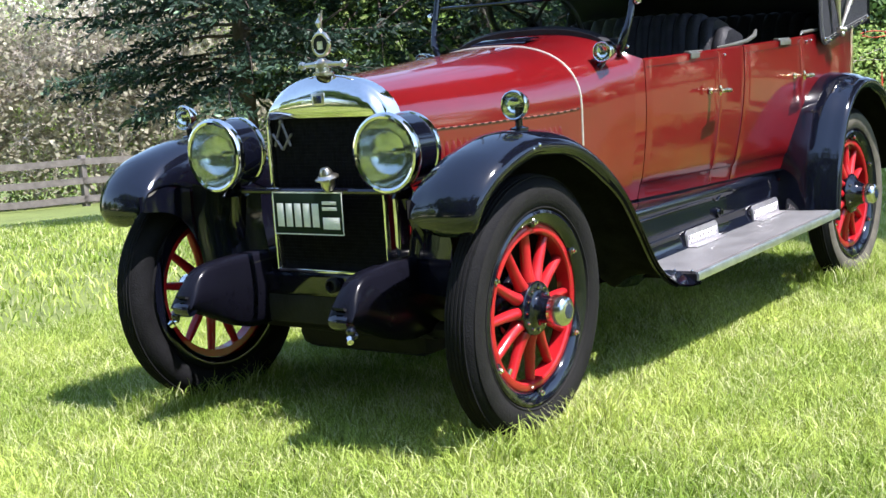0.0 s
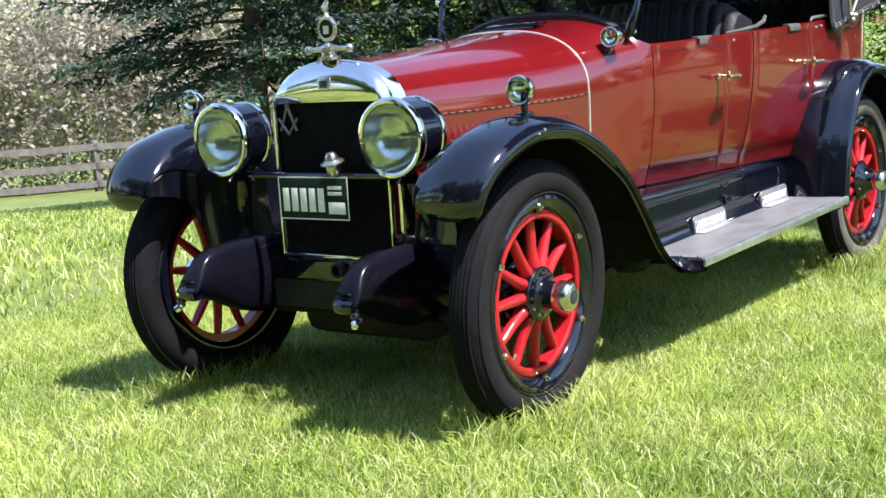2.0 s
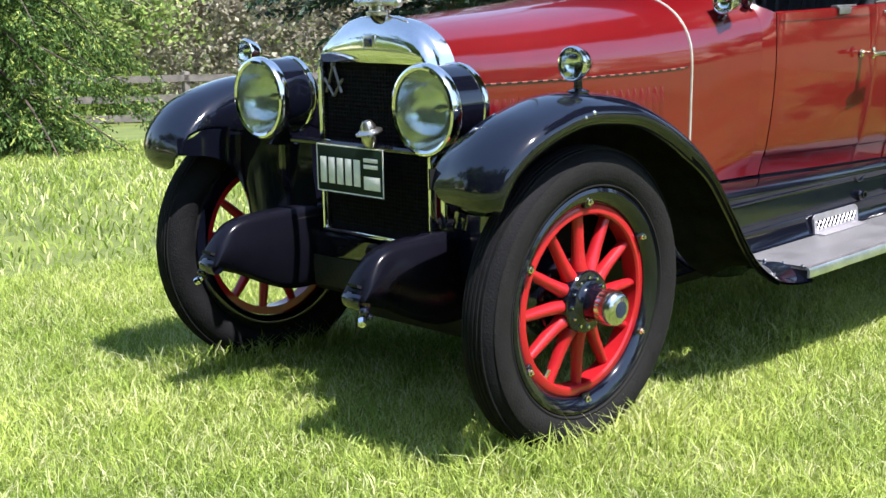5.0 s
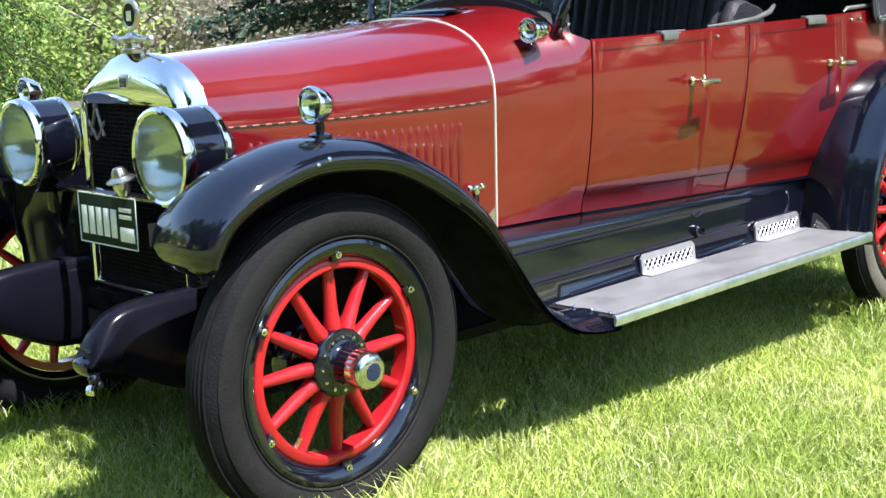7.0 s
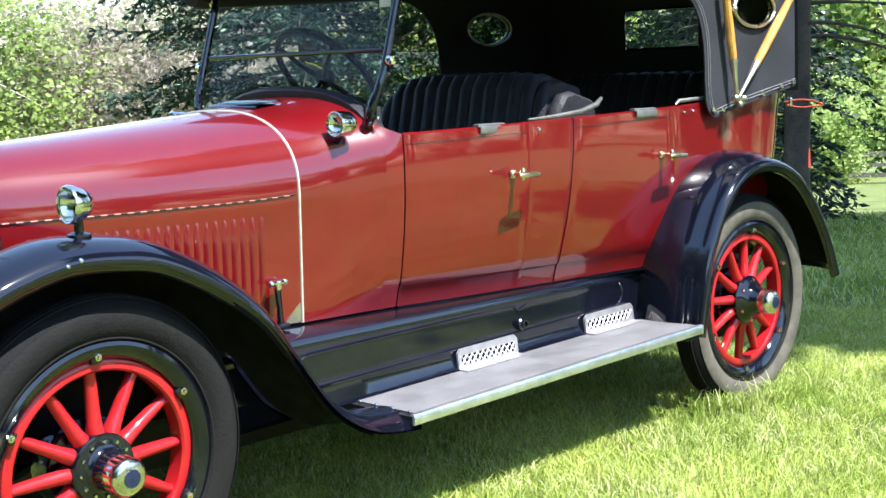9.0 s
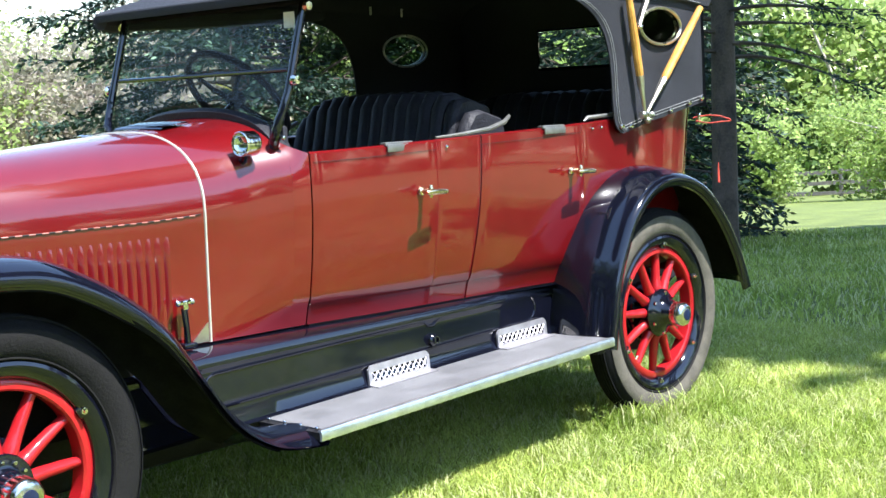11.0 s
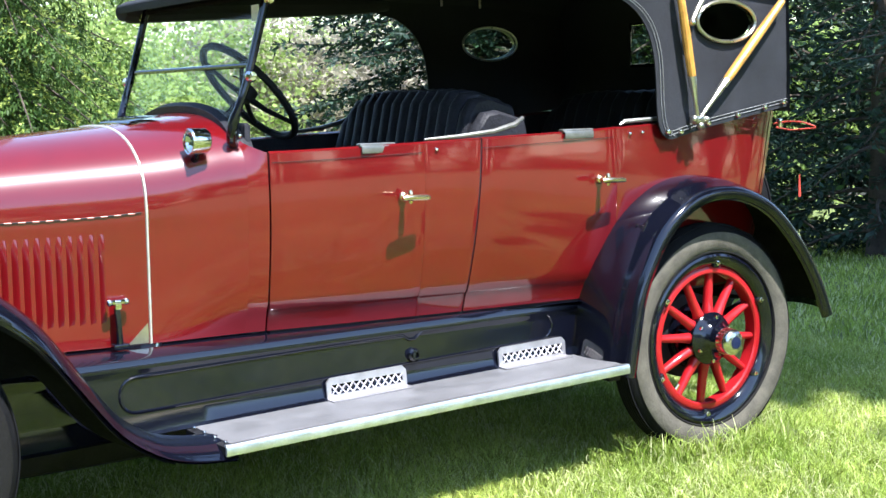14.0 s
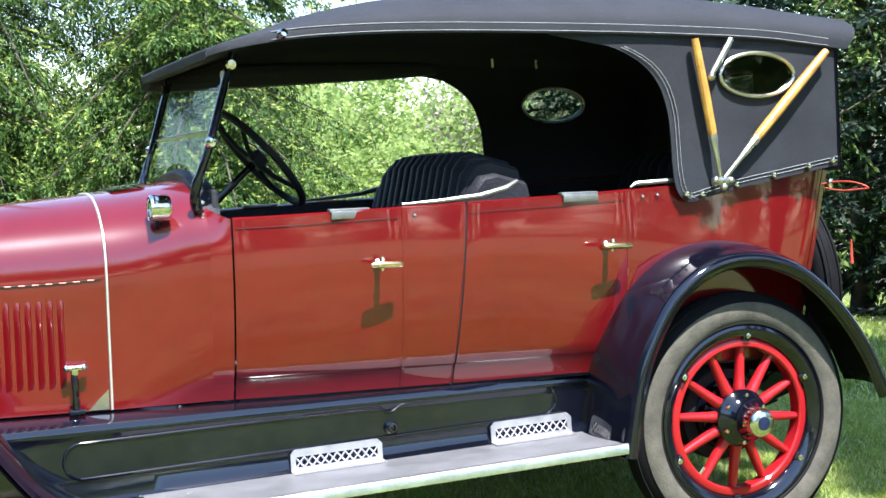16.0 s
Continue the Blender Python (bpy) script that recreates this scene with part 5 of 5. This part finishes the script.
part("plate_bar", Geo().box(-0.1525, -0.1495, -0.105, -0.042, 0.764, 0.776, 0.001), WHITE, plate)

# ---- tail: spare tyre, strap and lamp bracket ----
M = axis((3.66, 0.0, 0.80), (1, 0, 0.06))
prof = [(0.300, -0.04)] + [(0.355 + 0.056 * math.cos(a), 0.058 * math.sin(a)) for a in np.linspace(-2.4, 2.4, 18)] + [(0.300, 0.04)]
sp = part("spare_wheel", Geo().lathe(prof, M, 72), TYRE, car, "black spare tyre carried behind the body")
part("spare_rim", Geo().lathe([(0.27, -0.03), (0.30, -0.045), (0.30, 0.045), (0.27, 0.03), (0.265, 0.0), (0.27, -0.03)], M, 60), BLACK, sp)
for h in (-0.03, -0.012, 0.012, 0.03):
    part("tread_rib", Geo().lathe([(0.404, h - 0.005), (0.411, h - 0.004), (0.411, h + 0.004), (0.404, h + 0.005)], M, 72), TYRE, sp)
part("spare_carrier", Geo().tube([(3.50, 0.0, 0.55), (3.62, 0.0, 0.8), (3.62, 0.0, 1.08)], 0.02, 8), BLACK, sp)
g = Geo().tube(curve([(3.42, -0.650, 1.192), (3.455, -0.690, 1.200), (3.485, -0.740, 1.196), (3.512, -0.780, 1.176), (3.490, -0.752, 1.172), (3.460, -0.705, 1.168), (3.425, -0.660, 1.178)], 24), 0.006, 8, flat=0.5)
strap = part("top_strap", g, STRAP, car, "red leather strap buckled at the rear of the body")
part("strap_cord", Geo().tube([(3.485, -0.745, 1.172), (3.470, -0.744, 1.06), (3.466, -0.742, 0.995)], 0.0008, 6), DULL_BLACK, strap)
part("strap_end", Geo().tube([(3.466, -0.742, 1.0), (3.466, -0.742, 0.97), (3.468, -0.742, 0.915)], [0.002, 0.004, 0.005], 6, flat=0.4), STRAP, strap)
part("strap_buckle", Geo().box(3.428, 3.446, -0.676, -0.656, 1.172, 1.212, 0.005), CHROME, strap)

# ---- lawn ----
def ground_z(x, y):
    """Flat under the car, falling away beyond it."""
    s = (x - 1.5) * 0.66 + y * 0.75 - 3.0
    return -0.073 * (math.sqrt(s * s + 4.0) + s) / 2 + 0.073 * (math.sqrt(18.16) - 3.77) / 2


xs = sorted(set([-400, -200, -100, -60, -40, -30, -24] + [round(-20 + 0.8 * i, 2) for i in range(76)] + [45, 55, 70, 100, 200, 400]))
g = Geo().loft([[(x, y, max(-6.0, ground_z(x, y)) + 0.012 * noise.noise((x * 0.7, y * 0.7, 0))) for y in xs] for x in xs])
lawn = part("ground", g, SOIL, None, "bright spring lawn that falls away beyond the car")
tagged(lawn, category="lawn", kind="structure")


def blades(name, label, mat, pos, height, width, lean, rng, category="grass"):
    """Many bent tapering blades in one mesh."""
    n = len(pos)
    a = rng.random(n) * 2 * np.pi
    side = np.stack([np.cos(a), np.sin(a), np.zeros(n)], 1)
    bend = rng.random(n) * 2 * np.pi
    out = np.stack([np.cos(bend), np.sin(bend), np.zeros(n)], 1)
    h = height * (0.55 + 0.75 * rng.random(n))[:, None]
    w = width * (0.7 + 0.6 * rng.random(n))[:, None]
    ln = lean * (0.3 + rng.random(n))[:, None]
    up = np.array([0, 0, 1.0])
    p0, p1 = pos - side * w, pos + side * w
    mid = pos + up * h * 0.55 + out * h * ln * 0.3
    p2, p3 = mid - side * w * 0.8, mid + side * w * 0.8
    tip = pos + up * h * (1 - 0.25 * ln) + out * h * ln
    v = np.stack([p0, p1, p3, p2, tip], 1).reshape(-1, 3)
    i = np.arange(n)[:, None] * 5
    quads, tris = (i + np.array([0, 1, 2, 3])), (i + np.array([3, 2, 4]))
    return stuff(name, label, mat, v, quads, tris, category)


def stuff(name, label, mat, v, quads, tris, category, parent=None):
    me = bpy.data.meshes.new(name)
    nq, nt = len(quads), len(tris)
    me.vertices.add(len(v))
    me.vertices.foreach_set("co", v.astype(np.float32).ravel())
    me.loops.add(nq * 4 + nt * 3)
    me.loops.foreach_set("vertex_index", np.concatenate([quads.ravel(), tris.ravel()]).astype(np.int32))
    me.polygons.add(nq + nt)
    me.polygons.foreach_set("loop_start", np.concatenate([np.arange(nq) * 4, nq * 4 + np.arange(nt) * 3]).astype(np.int32))
    me.polygons.foreach_set("loop_total", np.concatenate([np.full(nq, 4), np.full(nt, 3)]).astype(np.int32))
    me.update(calc_edges=True)
    me.materials.append(mat)
    ob = new(name, me)
    ob.parent = parent
    tagged(ob, label, category, kind="stuff")
    return ob


rng = np.random.default_rng(7)


def sow(n, x0, x1, y0, y1):
    x, y = x0 + (x1 - x0) * rng.random(n), y0 + (y1 - y0) * rng.random(n)
    s = (x - 1.5) * 0.66 + y * 0.75 - 3.0
    z = -0.073 * (np.sqrt(s * s + 4.0) + s) / 2 + 0.073 * (math.sqrt(18.16) - 3.77) / 2
    return np.stack([x, y, z], 1)


blades("grass", "short bright green lawn grass round the car", GRASS, sow(360000, -1.9, 5.2, -2.3, 2.6), 0.062, 0.0021, 0.95, rng)
blades("grass", "bright green lawn grass beyond the car", GRASS, sow(66000, -2.0, 16.0, 2.6, 14.0), 0.075, 0.006, 0.9, rng)
blades("grass", "green lawn grass behind the car", GRASS, sow(45000, 5.2, 15.0, -3.0, 2.6), 0.075, 0.005, 0.9, rng)

blades("grass", "bright lawn grass before the car", GRASS, sow(60000, -9.0, 6.0, -9.0, -2.3), 0.070, 0.006, 0.95, rng)
blades("grass", "bright lawn grass ahead of the car", GRASS, sow(40000, -9.0, -1.9, -2.3, 8.0), 0.070, 0.006, 0.95, rng)

# longer tufts that the mower left by the tyres
tufts = []
for cx, cy in ((0.0, -0.74), (0.0, 0.74), (3.0, -0.72), (3.0, 0.72)):
    t = rng.random((1500, 2))
    a = t[:, 0] * 2 * np.pi
    tufts.append(np.stack([cx + (0.16 + 0.16 * t[:, 1]) * np.cos(a) * 1.3, cy + (0.06 + 0.12 * t[:, 1]) * np.sin(a) * 1.2, np.zeros(1500)], 1))
blades("grass", "longer grass left round the tyres", GRASS, np.concatenate(tufts), 0.115, 0.0026, 0.8, rng)

# ---- trees, shrubs, fence ----
def leaf_cloud(c, d, length, width, r, flat=0.0):
    """Kite-shaped leaves at c along d; returns vertices and quads."""
    n = len(c)
    d = d / np.linalg.norm(d, axis=1)[:, None]
    q = r.normal(size=(n, 3)) + np.array([0, 0, flat])
    s = np.cross(d, q)
    s /= np.linalg.norm(s, axis=1)[:, None]
    L, W = (length * (0.6 + 0.8 * r.random(n)))[:, None], (width * (0.6 + 0.8 * r.random(n)))[:, None]
    v = np.stack([c, c + d * L * 0.45 + s * W, c + d * L, c + d * L * 0.45 - s * W], 1).reshape(-1, 3)
    return v, np.arange(n * 4).reshape(-1, 4)


NONE = np.zeros((0, 3), int)


def spruce(x, y, height, reach, label, seed, needles, tips, droop=0.3, dens=20, bare=0.12, tip_share=0.1, leaf=0.13, wide=0.15, low=0.3, limit=6.0, hang=0, lateral=0.42, thin=1.0):
    """Trunk, uneven drooping boughs, side twigs set with needle shoots; hang adds tassels under the twigs."""
    r = np.random.default_rng(seed)
    z0 = ground_z(x, y)
    root = tagged(new("spruce_tree"), label, "tree", "trees beyond the lawn")
    g = Geo().tube([(x, y, z0 - 0.2), (x, y, z0 + 0.3), (x + 0.03, y, z0 + height * 0.5), (x, y, z0 + height)], [0.014 * height, 0.0105 * height, 0.007 * height, 0.02], 12)
    part("trunk", g, BARK, root, "rough grey-brown trunk")
    limbs, cs, ds, tc, td = Geo(), [], [], [], []
    for k in range(int((limit - low) * dens)):
        z = low + (limit - low) * (k + r.random()) / ((limit - low) * dens)
        f = 1 - z / height
        a = k * 2.39996 + r.normal() * 0.5
        L = reach * (0.25 + 0.85 * f) * (0.62 + 0.43 * r.random())
        fall = droop * (0.6 + 0.8 * r.random())
        d = np.array([np.cos(a), np.sin(a), 0.0])
        side = np.array([-d[1], d[0], 0.0])
        sway = r.normal() * 0.12
        P = np.array([np.array([x, y, z0 + z]) + d * L * t + side * sway * L * t * t + np.array([0, 0, L * (0.12 * t - fall * t * t + 0.12 * t ** 4)]) for t in np.linspace(0, 1, 7)])
        limbs.tube([tuple(p) for p in P], [0.0024 * height * (0.35 + 0.65 * f) * (1 - 0.9 * t / 6) for t in range(7)], 5)
        m = max(4, int(11 * L * thin))
        for j in range(m):
            t = bare + (1 - bare) * (j + r.random()) / m
            i = min(5, int(t * 6))
            p = P[i] + (P[i + 1] - P[i]) * (t * 6 - i)
            s = 1 if j % 2 else -1
            tw = side * s * (0.7 + 0.4 * r.random()) + d * (0.5 + 0.4 * r.random()) + np.array([0, 0, -0.1 - 0.9 * droop * r.random() + 0.22 * r.normal()])
            tl = lateral * (0.35 + 0.75 * np.sin(np.pi * min(1.0, 0.25 + 0.75 * t))) * (0.55 + 0.7 * r.random()) * min(1.0, 0.45 + L / 3)
            kk = max(5, int(tl / leaf * 4.2))
            for e in range(kk):
                u = (e + 0.5) / kk
                q = p + tw * tl * u + np.array([0, 0, -0.35 * droop * u * u * tl])
                for w in range(1 + hang):
                    if w == 0:
                        c, dv = q, tw + r.normal(size=3) * 0.5
                    else:
                        c = q + np.array([0, 0, -leaf * 0.7 * (w - 0.5)]) + r.normal(size=3) * 0.035
                        dv = tw * 0.45 + np.array([0, 0, -0.65]) + r.normal(size=3) * 0.45
                    # Tassels: upper leaves take the pale tone of sunlit tops, lower ones stay dark.
                    last = e >= kk - 2 if hang == 0 else w == 0 and u > 0.35
                    if last and r.random() < tip_share * 2:
                        tc.append(c), td.append(dv)
                    else:
                        cs.append(c), ds.append(dv)
    tagged(part("branchwork", limbs, BARK, root), kind="stuff")
    v, q = leaf_cloud(np.array(cs), np.array(ds), leaf, leaf * wide, r)
    stuff("foliage", "", needles, v, q, NONE, "", root)
    if tc:
        v, q = leaf_cloud(np.array(tc), np.array(td), leaf * 0.9, leaf * wide * 1.2, r)
        stuff("paler_foliage", "", tips, v, q, NONE, "", root)
    return root


def broadleaf(x, y, height, spread, leaves, label, seed, n=5000, leaf=0.11, stem=0.05, low=0.1, name="shrub", cat="shrub", twiggy=0, stem_mat=None):
    """Several stems, forking limbs, and clumps of leaves round their ends."""
    r = np.random.default_rng(seed)
    z0 = ground_z(x, y)
    root = tagged(new(name), label, cat, "shrubs beyond the lawn")
    g, ends = Geo(), []
    for k in range(6):
        a = r.random() * 2 * np.pi
        b = np.array([x + 0.15 * np.cos(a), y + 0.15 * np.sin(a), z0 - 0.05])
        e = np.array([x + np.cos(a) * spread * 0.55, y + np.sin(a) * spread * 0.55, z0 + height * (0.5 + 0.4 * r.random())])
        m = (b + e) / 2 + np.array([0, 0, height * 0.12])
        g.tube([b, m, e], [stem, stem * 0.7, stem * 0.3], 6)
        for j in range(7 + twiggy):
            t = 0.08 + 0.92 * r.random()
            p = b + (m - b) * min(1, 2 * t) + (e - m) * max(0, 2 * t - 1)
            dv = r.normal(size=3) * np.array([1, 1, 0.55]) + np.array([0, 0, 0.35])
            q = p + dv / np.linalg.norm(dv) * spread * (0.35 + 0.4 * r.random())
            q[2] = max(z0 + low, q[2])
            g.tube([p, (p + q) / 2 + r.normal(size=3) * 0.06, q], [stem * 0.35, stem * 0.22, stem * 0.08], 4)
            ends.append(q)
            for w in range(2 + twiggy // 3):
                dv = r.normal(size=3)
                q2 = q + dv / np.linalg.norm(dv) * spread * 0.25
                q2[2] = max(z0 + low, q2[2])
                g.tube([q, q2], [stem * 0.1, stem * 0.03], 3)
                ends.append(q2)
    tagged(part("branchwork", g, stem_mat or TWIG, root), kind="stuff")
    if n:
        ends = np.array(ends)
        c = ends[r.integers(len(ends), size=n)] + r.normal(size=(n, 3)) * spread * np.array([0.13, 0.13, 0.10])
        c[:, 2] = np.maximum(c[:, 2], z0 + low * 0.6)
        d = r.normal(size=(n, 3)) * np.array([1, 1, 0.6]) + np.array([0, 0, -0.2])
        v, q = leaf_cloud(c, d, leaf, leaf * 0.38, r, 0.9)
        stuff("foliage", "", leaves, v, q, NONE, "", root)
    return root


spruce(9.9, 10.1, 13, 3.0, "dark blue-green spruce with pale young tips", 11, SPRUCE, SPRUCE_TIP, droop=0.34, dens=23, bare=0.22, tip_share=0.08, leaf=0.10, wide=0.19, low=1.55, limit=6.2, thin=1.35)
spruce(4.0, 12.2, 14, 2.4, "tall spruce with drooping light green boughs", 12, NORWAY, SUNLIT_SHOOT, droop=0.66, dens=26, tip_share=0.44, low=0.3, limit=5.6, leaf=0.068, wide=0.15, hang=3, thin=0.80)
spruce(1.4, 13.4, 14, 2.7, "tall spruce with drooping light green boughs", 13, NORWAY, SUNLIT_SHOOT, droop=0.66, dens=22, tip_share=0.44, low=0.3, limit=5.6, leaf=0.075, wide=0.15, hang=3, thin=0.74)
spruce(10.9, 3.5, 13, 2.1, "spruce with a bare trunk and grey twiggy lower boughs", 14, SPRUCE, NORWAY, droop=0.36, dens=15, bare=0.55, tip_share=0.25, low=2.0, limit=6.0, leaf=0.09, wide=0.13, thin=0.42)
spruce(12.0, 9.4, 14, 2.7, "tall spruce with drooping light green boughs", 22, NORWAY, SPRING, droop=0.55, dens=20, tip_share=0.3, low=0.3, limit=7.0, leaf=0.11, wide=0.17, hang=1, thin=0.7)
spruce(14.4, 6.6, 14, 2.0, "dark spruce with drooping boughs to the ground", 21, SPRUCE, NORWAY, droop=0.45, dens=22, tip_share=0.1, low=0.2, leaf=0.13, wide=0.2, limit=6.0)
spruce(11.7, 5.2, 13, 1.5, "dark spruce with drooping boughs to the ground", 15, SPRUCE, NORWAY, droop=0.5, dens=17, tip_share=0.12, low=0.2, leaf=0.10, wide=0.19, limit=5.0)
spruce(12.6, 8.0, 14, 2.6, "dark spruce with drooping boughs to the ground", 16, SPRUCE, NORWAY, droop=0.45, dens=18, tip_share=0.12, low=0.2, leaf=0.105, wide=0.19, limit=5.0)
# Unseen trees added to cast the shade on the lawn.
broadleaf(8.4, -5.2, 15.0, 3.6, CROWN_LEAF, "tall leafy tree whose crown shades the lawn", 18, n=20000, leaf=0.42, stem=0.13, low=9.5, name="tree", cat="tree", stem_mat=BARK)
broadleaf(11.2, -4.6, 15.0, 3.4, CROWN_LEAF, "tall leafy tree whose crown shades the lawn", 19, n=16000, leaf=0.42, stem=0.13, low=9.5, name="tree", cat="tree", stem_mat=BARK)
broadleaf(14.4, -3.2, 15.0, 3.4, CROWN_LEAF, "tall leafy tree whose crown shades the lawn", 20, n=16000, leaf=0.42, stem=0.13, low=9.5, name="tree", cat="tree", stem_mat=BARK)

# post-and-rail fences beyond the lawn
def fence(points, label):
    f = tagged(new("rail_fence"), label, "fence")
    posts = [Vector((x, y, ground_z(x, y))) for x, y in points]
    for p in posts:
        part("post", Geo().box(p.x - 0.07, p.x + 0.07, p.y - 0.07, p.y + 0.07, p.z - 0.1, p.z + 1.18, 0.01), GREY_WOOD, f)
    for a, b in zip(posts, posts[1:]):
        d = (b - a).normalized()
        nrm = Vector((-d.y, d.x, 0)) * -0.085
        for h in (0.18, 0.60, 1.04):
            w = 0.075
            rows = [[p + nrm * k + Vector((0, 0, z)) for k, z in ((0.75, h - w), (1.2, h - w), (1.2, h + w), (0.75, h + w))] for p in (a - d * 0.05, a.lerp(b, 0.5) + Vector((0, 0, -0.02)), b + d * 0.05)]
            part("rail", Geo().loft([[tuple(p) for p in r] for r in rows], closed=True, caps=True), GREY_WOOD, f)
    return f


fence([(4.0 + 2.5 * i, 27.0 - 1.0 * i) for i in range(0, 9)], "weathered three-rail board fence beyond the lawn")
fence([(46.0 + 1.0 * i, 33.0 - 2.4 * i) for i in range(0, 10)], "weathered three-rail board fence beyond the lawn")

k = 0
for x, y, h, s, mat, n, tw, lab in (
        (5, 30, 4.6, 3.0, SPRING, 16000, 0, "spring-green leafy shrub beyond the fence"), (9, 29, 4.6, 3.0, SPRING, 16000, 0, "spring-green leafy shrub beyond the fence"),
        (13, 27.5, 4.4, 3.0, SPRING, 15000, 0, "spring-green leafy shrub beyond the fence"), (16.5, 26.5, 6.2, 3.1, OLIVE, 9000, 26, "twiggy half-bare olive shrub beyond the fence"),
        (19.5, 25.0, 6.0, 3.1, OLIVE, 9000, 26, "twiggy half-bare olive shrub beyond the fence"), (22.5, 24.0, 6.2, 3.2, OLIVE, 9000, 26, "twiggy half-bare olive shrub beyond the fence"),
        (26, 22, 5.0, 3.2, SPRING, 13000, 0, "spring-green leafy shrub beyond the fence"), (11, 36, 7.4, 4.0, SPRING, 22000, 0, "tall spring-green tree beyond the fence"),
        (18, 35, 6.6, 4.0, SPRING, 24000, 0, "tall spring-green tree beyond the fence"), (14.6, 36.5, 6.9, 3.8, SPRING, 22000, 0, "tall spring-green tree beyond the fence"), (25, 32, 6.2, 4.2, SPRING, 24000, 0, "tall spring-green tree beyond the fence"),
        (4, 36, 6.0, 4.0, SPRING, 22000, 0, "tall spring-green tree beyond the fence"), (38.5, 19.0, 3.4, 2.6, SPRING, 9000, 0, "small pale yellow-green tree on the lawn"),
        (41, 14.0, 3.6, 2.8, SPRING, 9000, 0, "small pale yellow-green tree on the lawn"), (62, 36, 8, 5.5, SPRING, 15000, 0, "tall spring-green tree beyond the fence"),
        (66, 22, 8, 5.5, SPRING, 15000, 0, "tall spring-green tree beyond the fence"), (60, 48, 9, 5.5, NORWAY, 6000, 0, "tall dark green tree beyond the lawn")):
    k += 1
    broadleaf(x, y, h, s, mat, lab, 40 + k, n=n, leaf=0.15 if h < 7 else 0.24, stem=0.05 if h < 7 else 0.12, low=0.2, name="shrub" if h < 7 else "tree", cat="shrub" if h < 7 else "tree", twiggy=tw)

for i, (x, y) in enumerate(((44, 40), (50, 36), (56, 30), (60, 24), (64, 17), (66, 10), (58, 38), (70, 28))):
    k += 1
    broadleaf(x, y, 10.5, 5.5, SPRING if i % 2 else NORWAY, "green tree in the far woods", 150 + k, n=6500, leaf=0.42, stem=0.14, low=0.2, name="tree", cat="tree")

# tall trees ahead of the car, close the view that its bright parts mirror
for x, y in ((-15, -3), (-16, 3), (-14, 8), (-13, -9)):
    k += 1
    broadleaf(x, y, 13.0, 5.0, NORWAY, "tall dark tree ahead of the car", 300 + k, n=7000, leaf=0.5, stem=0.16, low=0.2, name="tree", cat="tree")

# woods all round, behind the camera too
for i in range(22):
    a = math.pi * (0.62 + 1.35 * i / 21)
    x, y = 2 + 34 * math.cos(a + 0.0), 34 * math.sin(a)
    k += 1
    broadleaf(x, y, 8 + 3 * noise.noise((i, 0, 0)), 4.6, SPRING if i % 3 else NORWAY, "leafy tree at the lawn's far edge", 80 + k, n=3200, leaf=0.5, stem=0.14, low=0.2, name="tree", cat="tree")
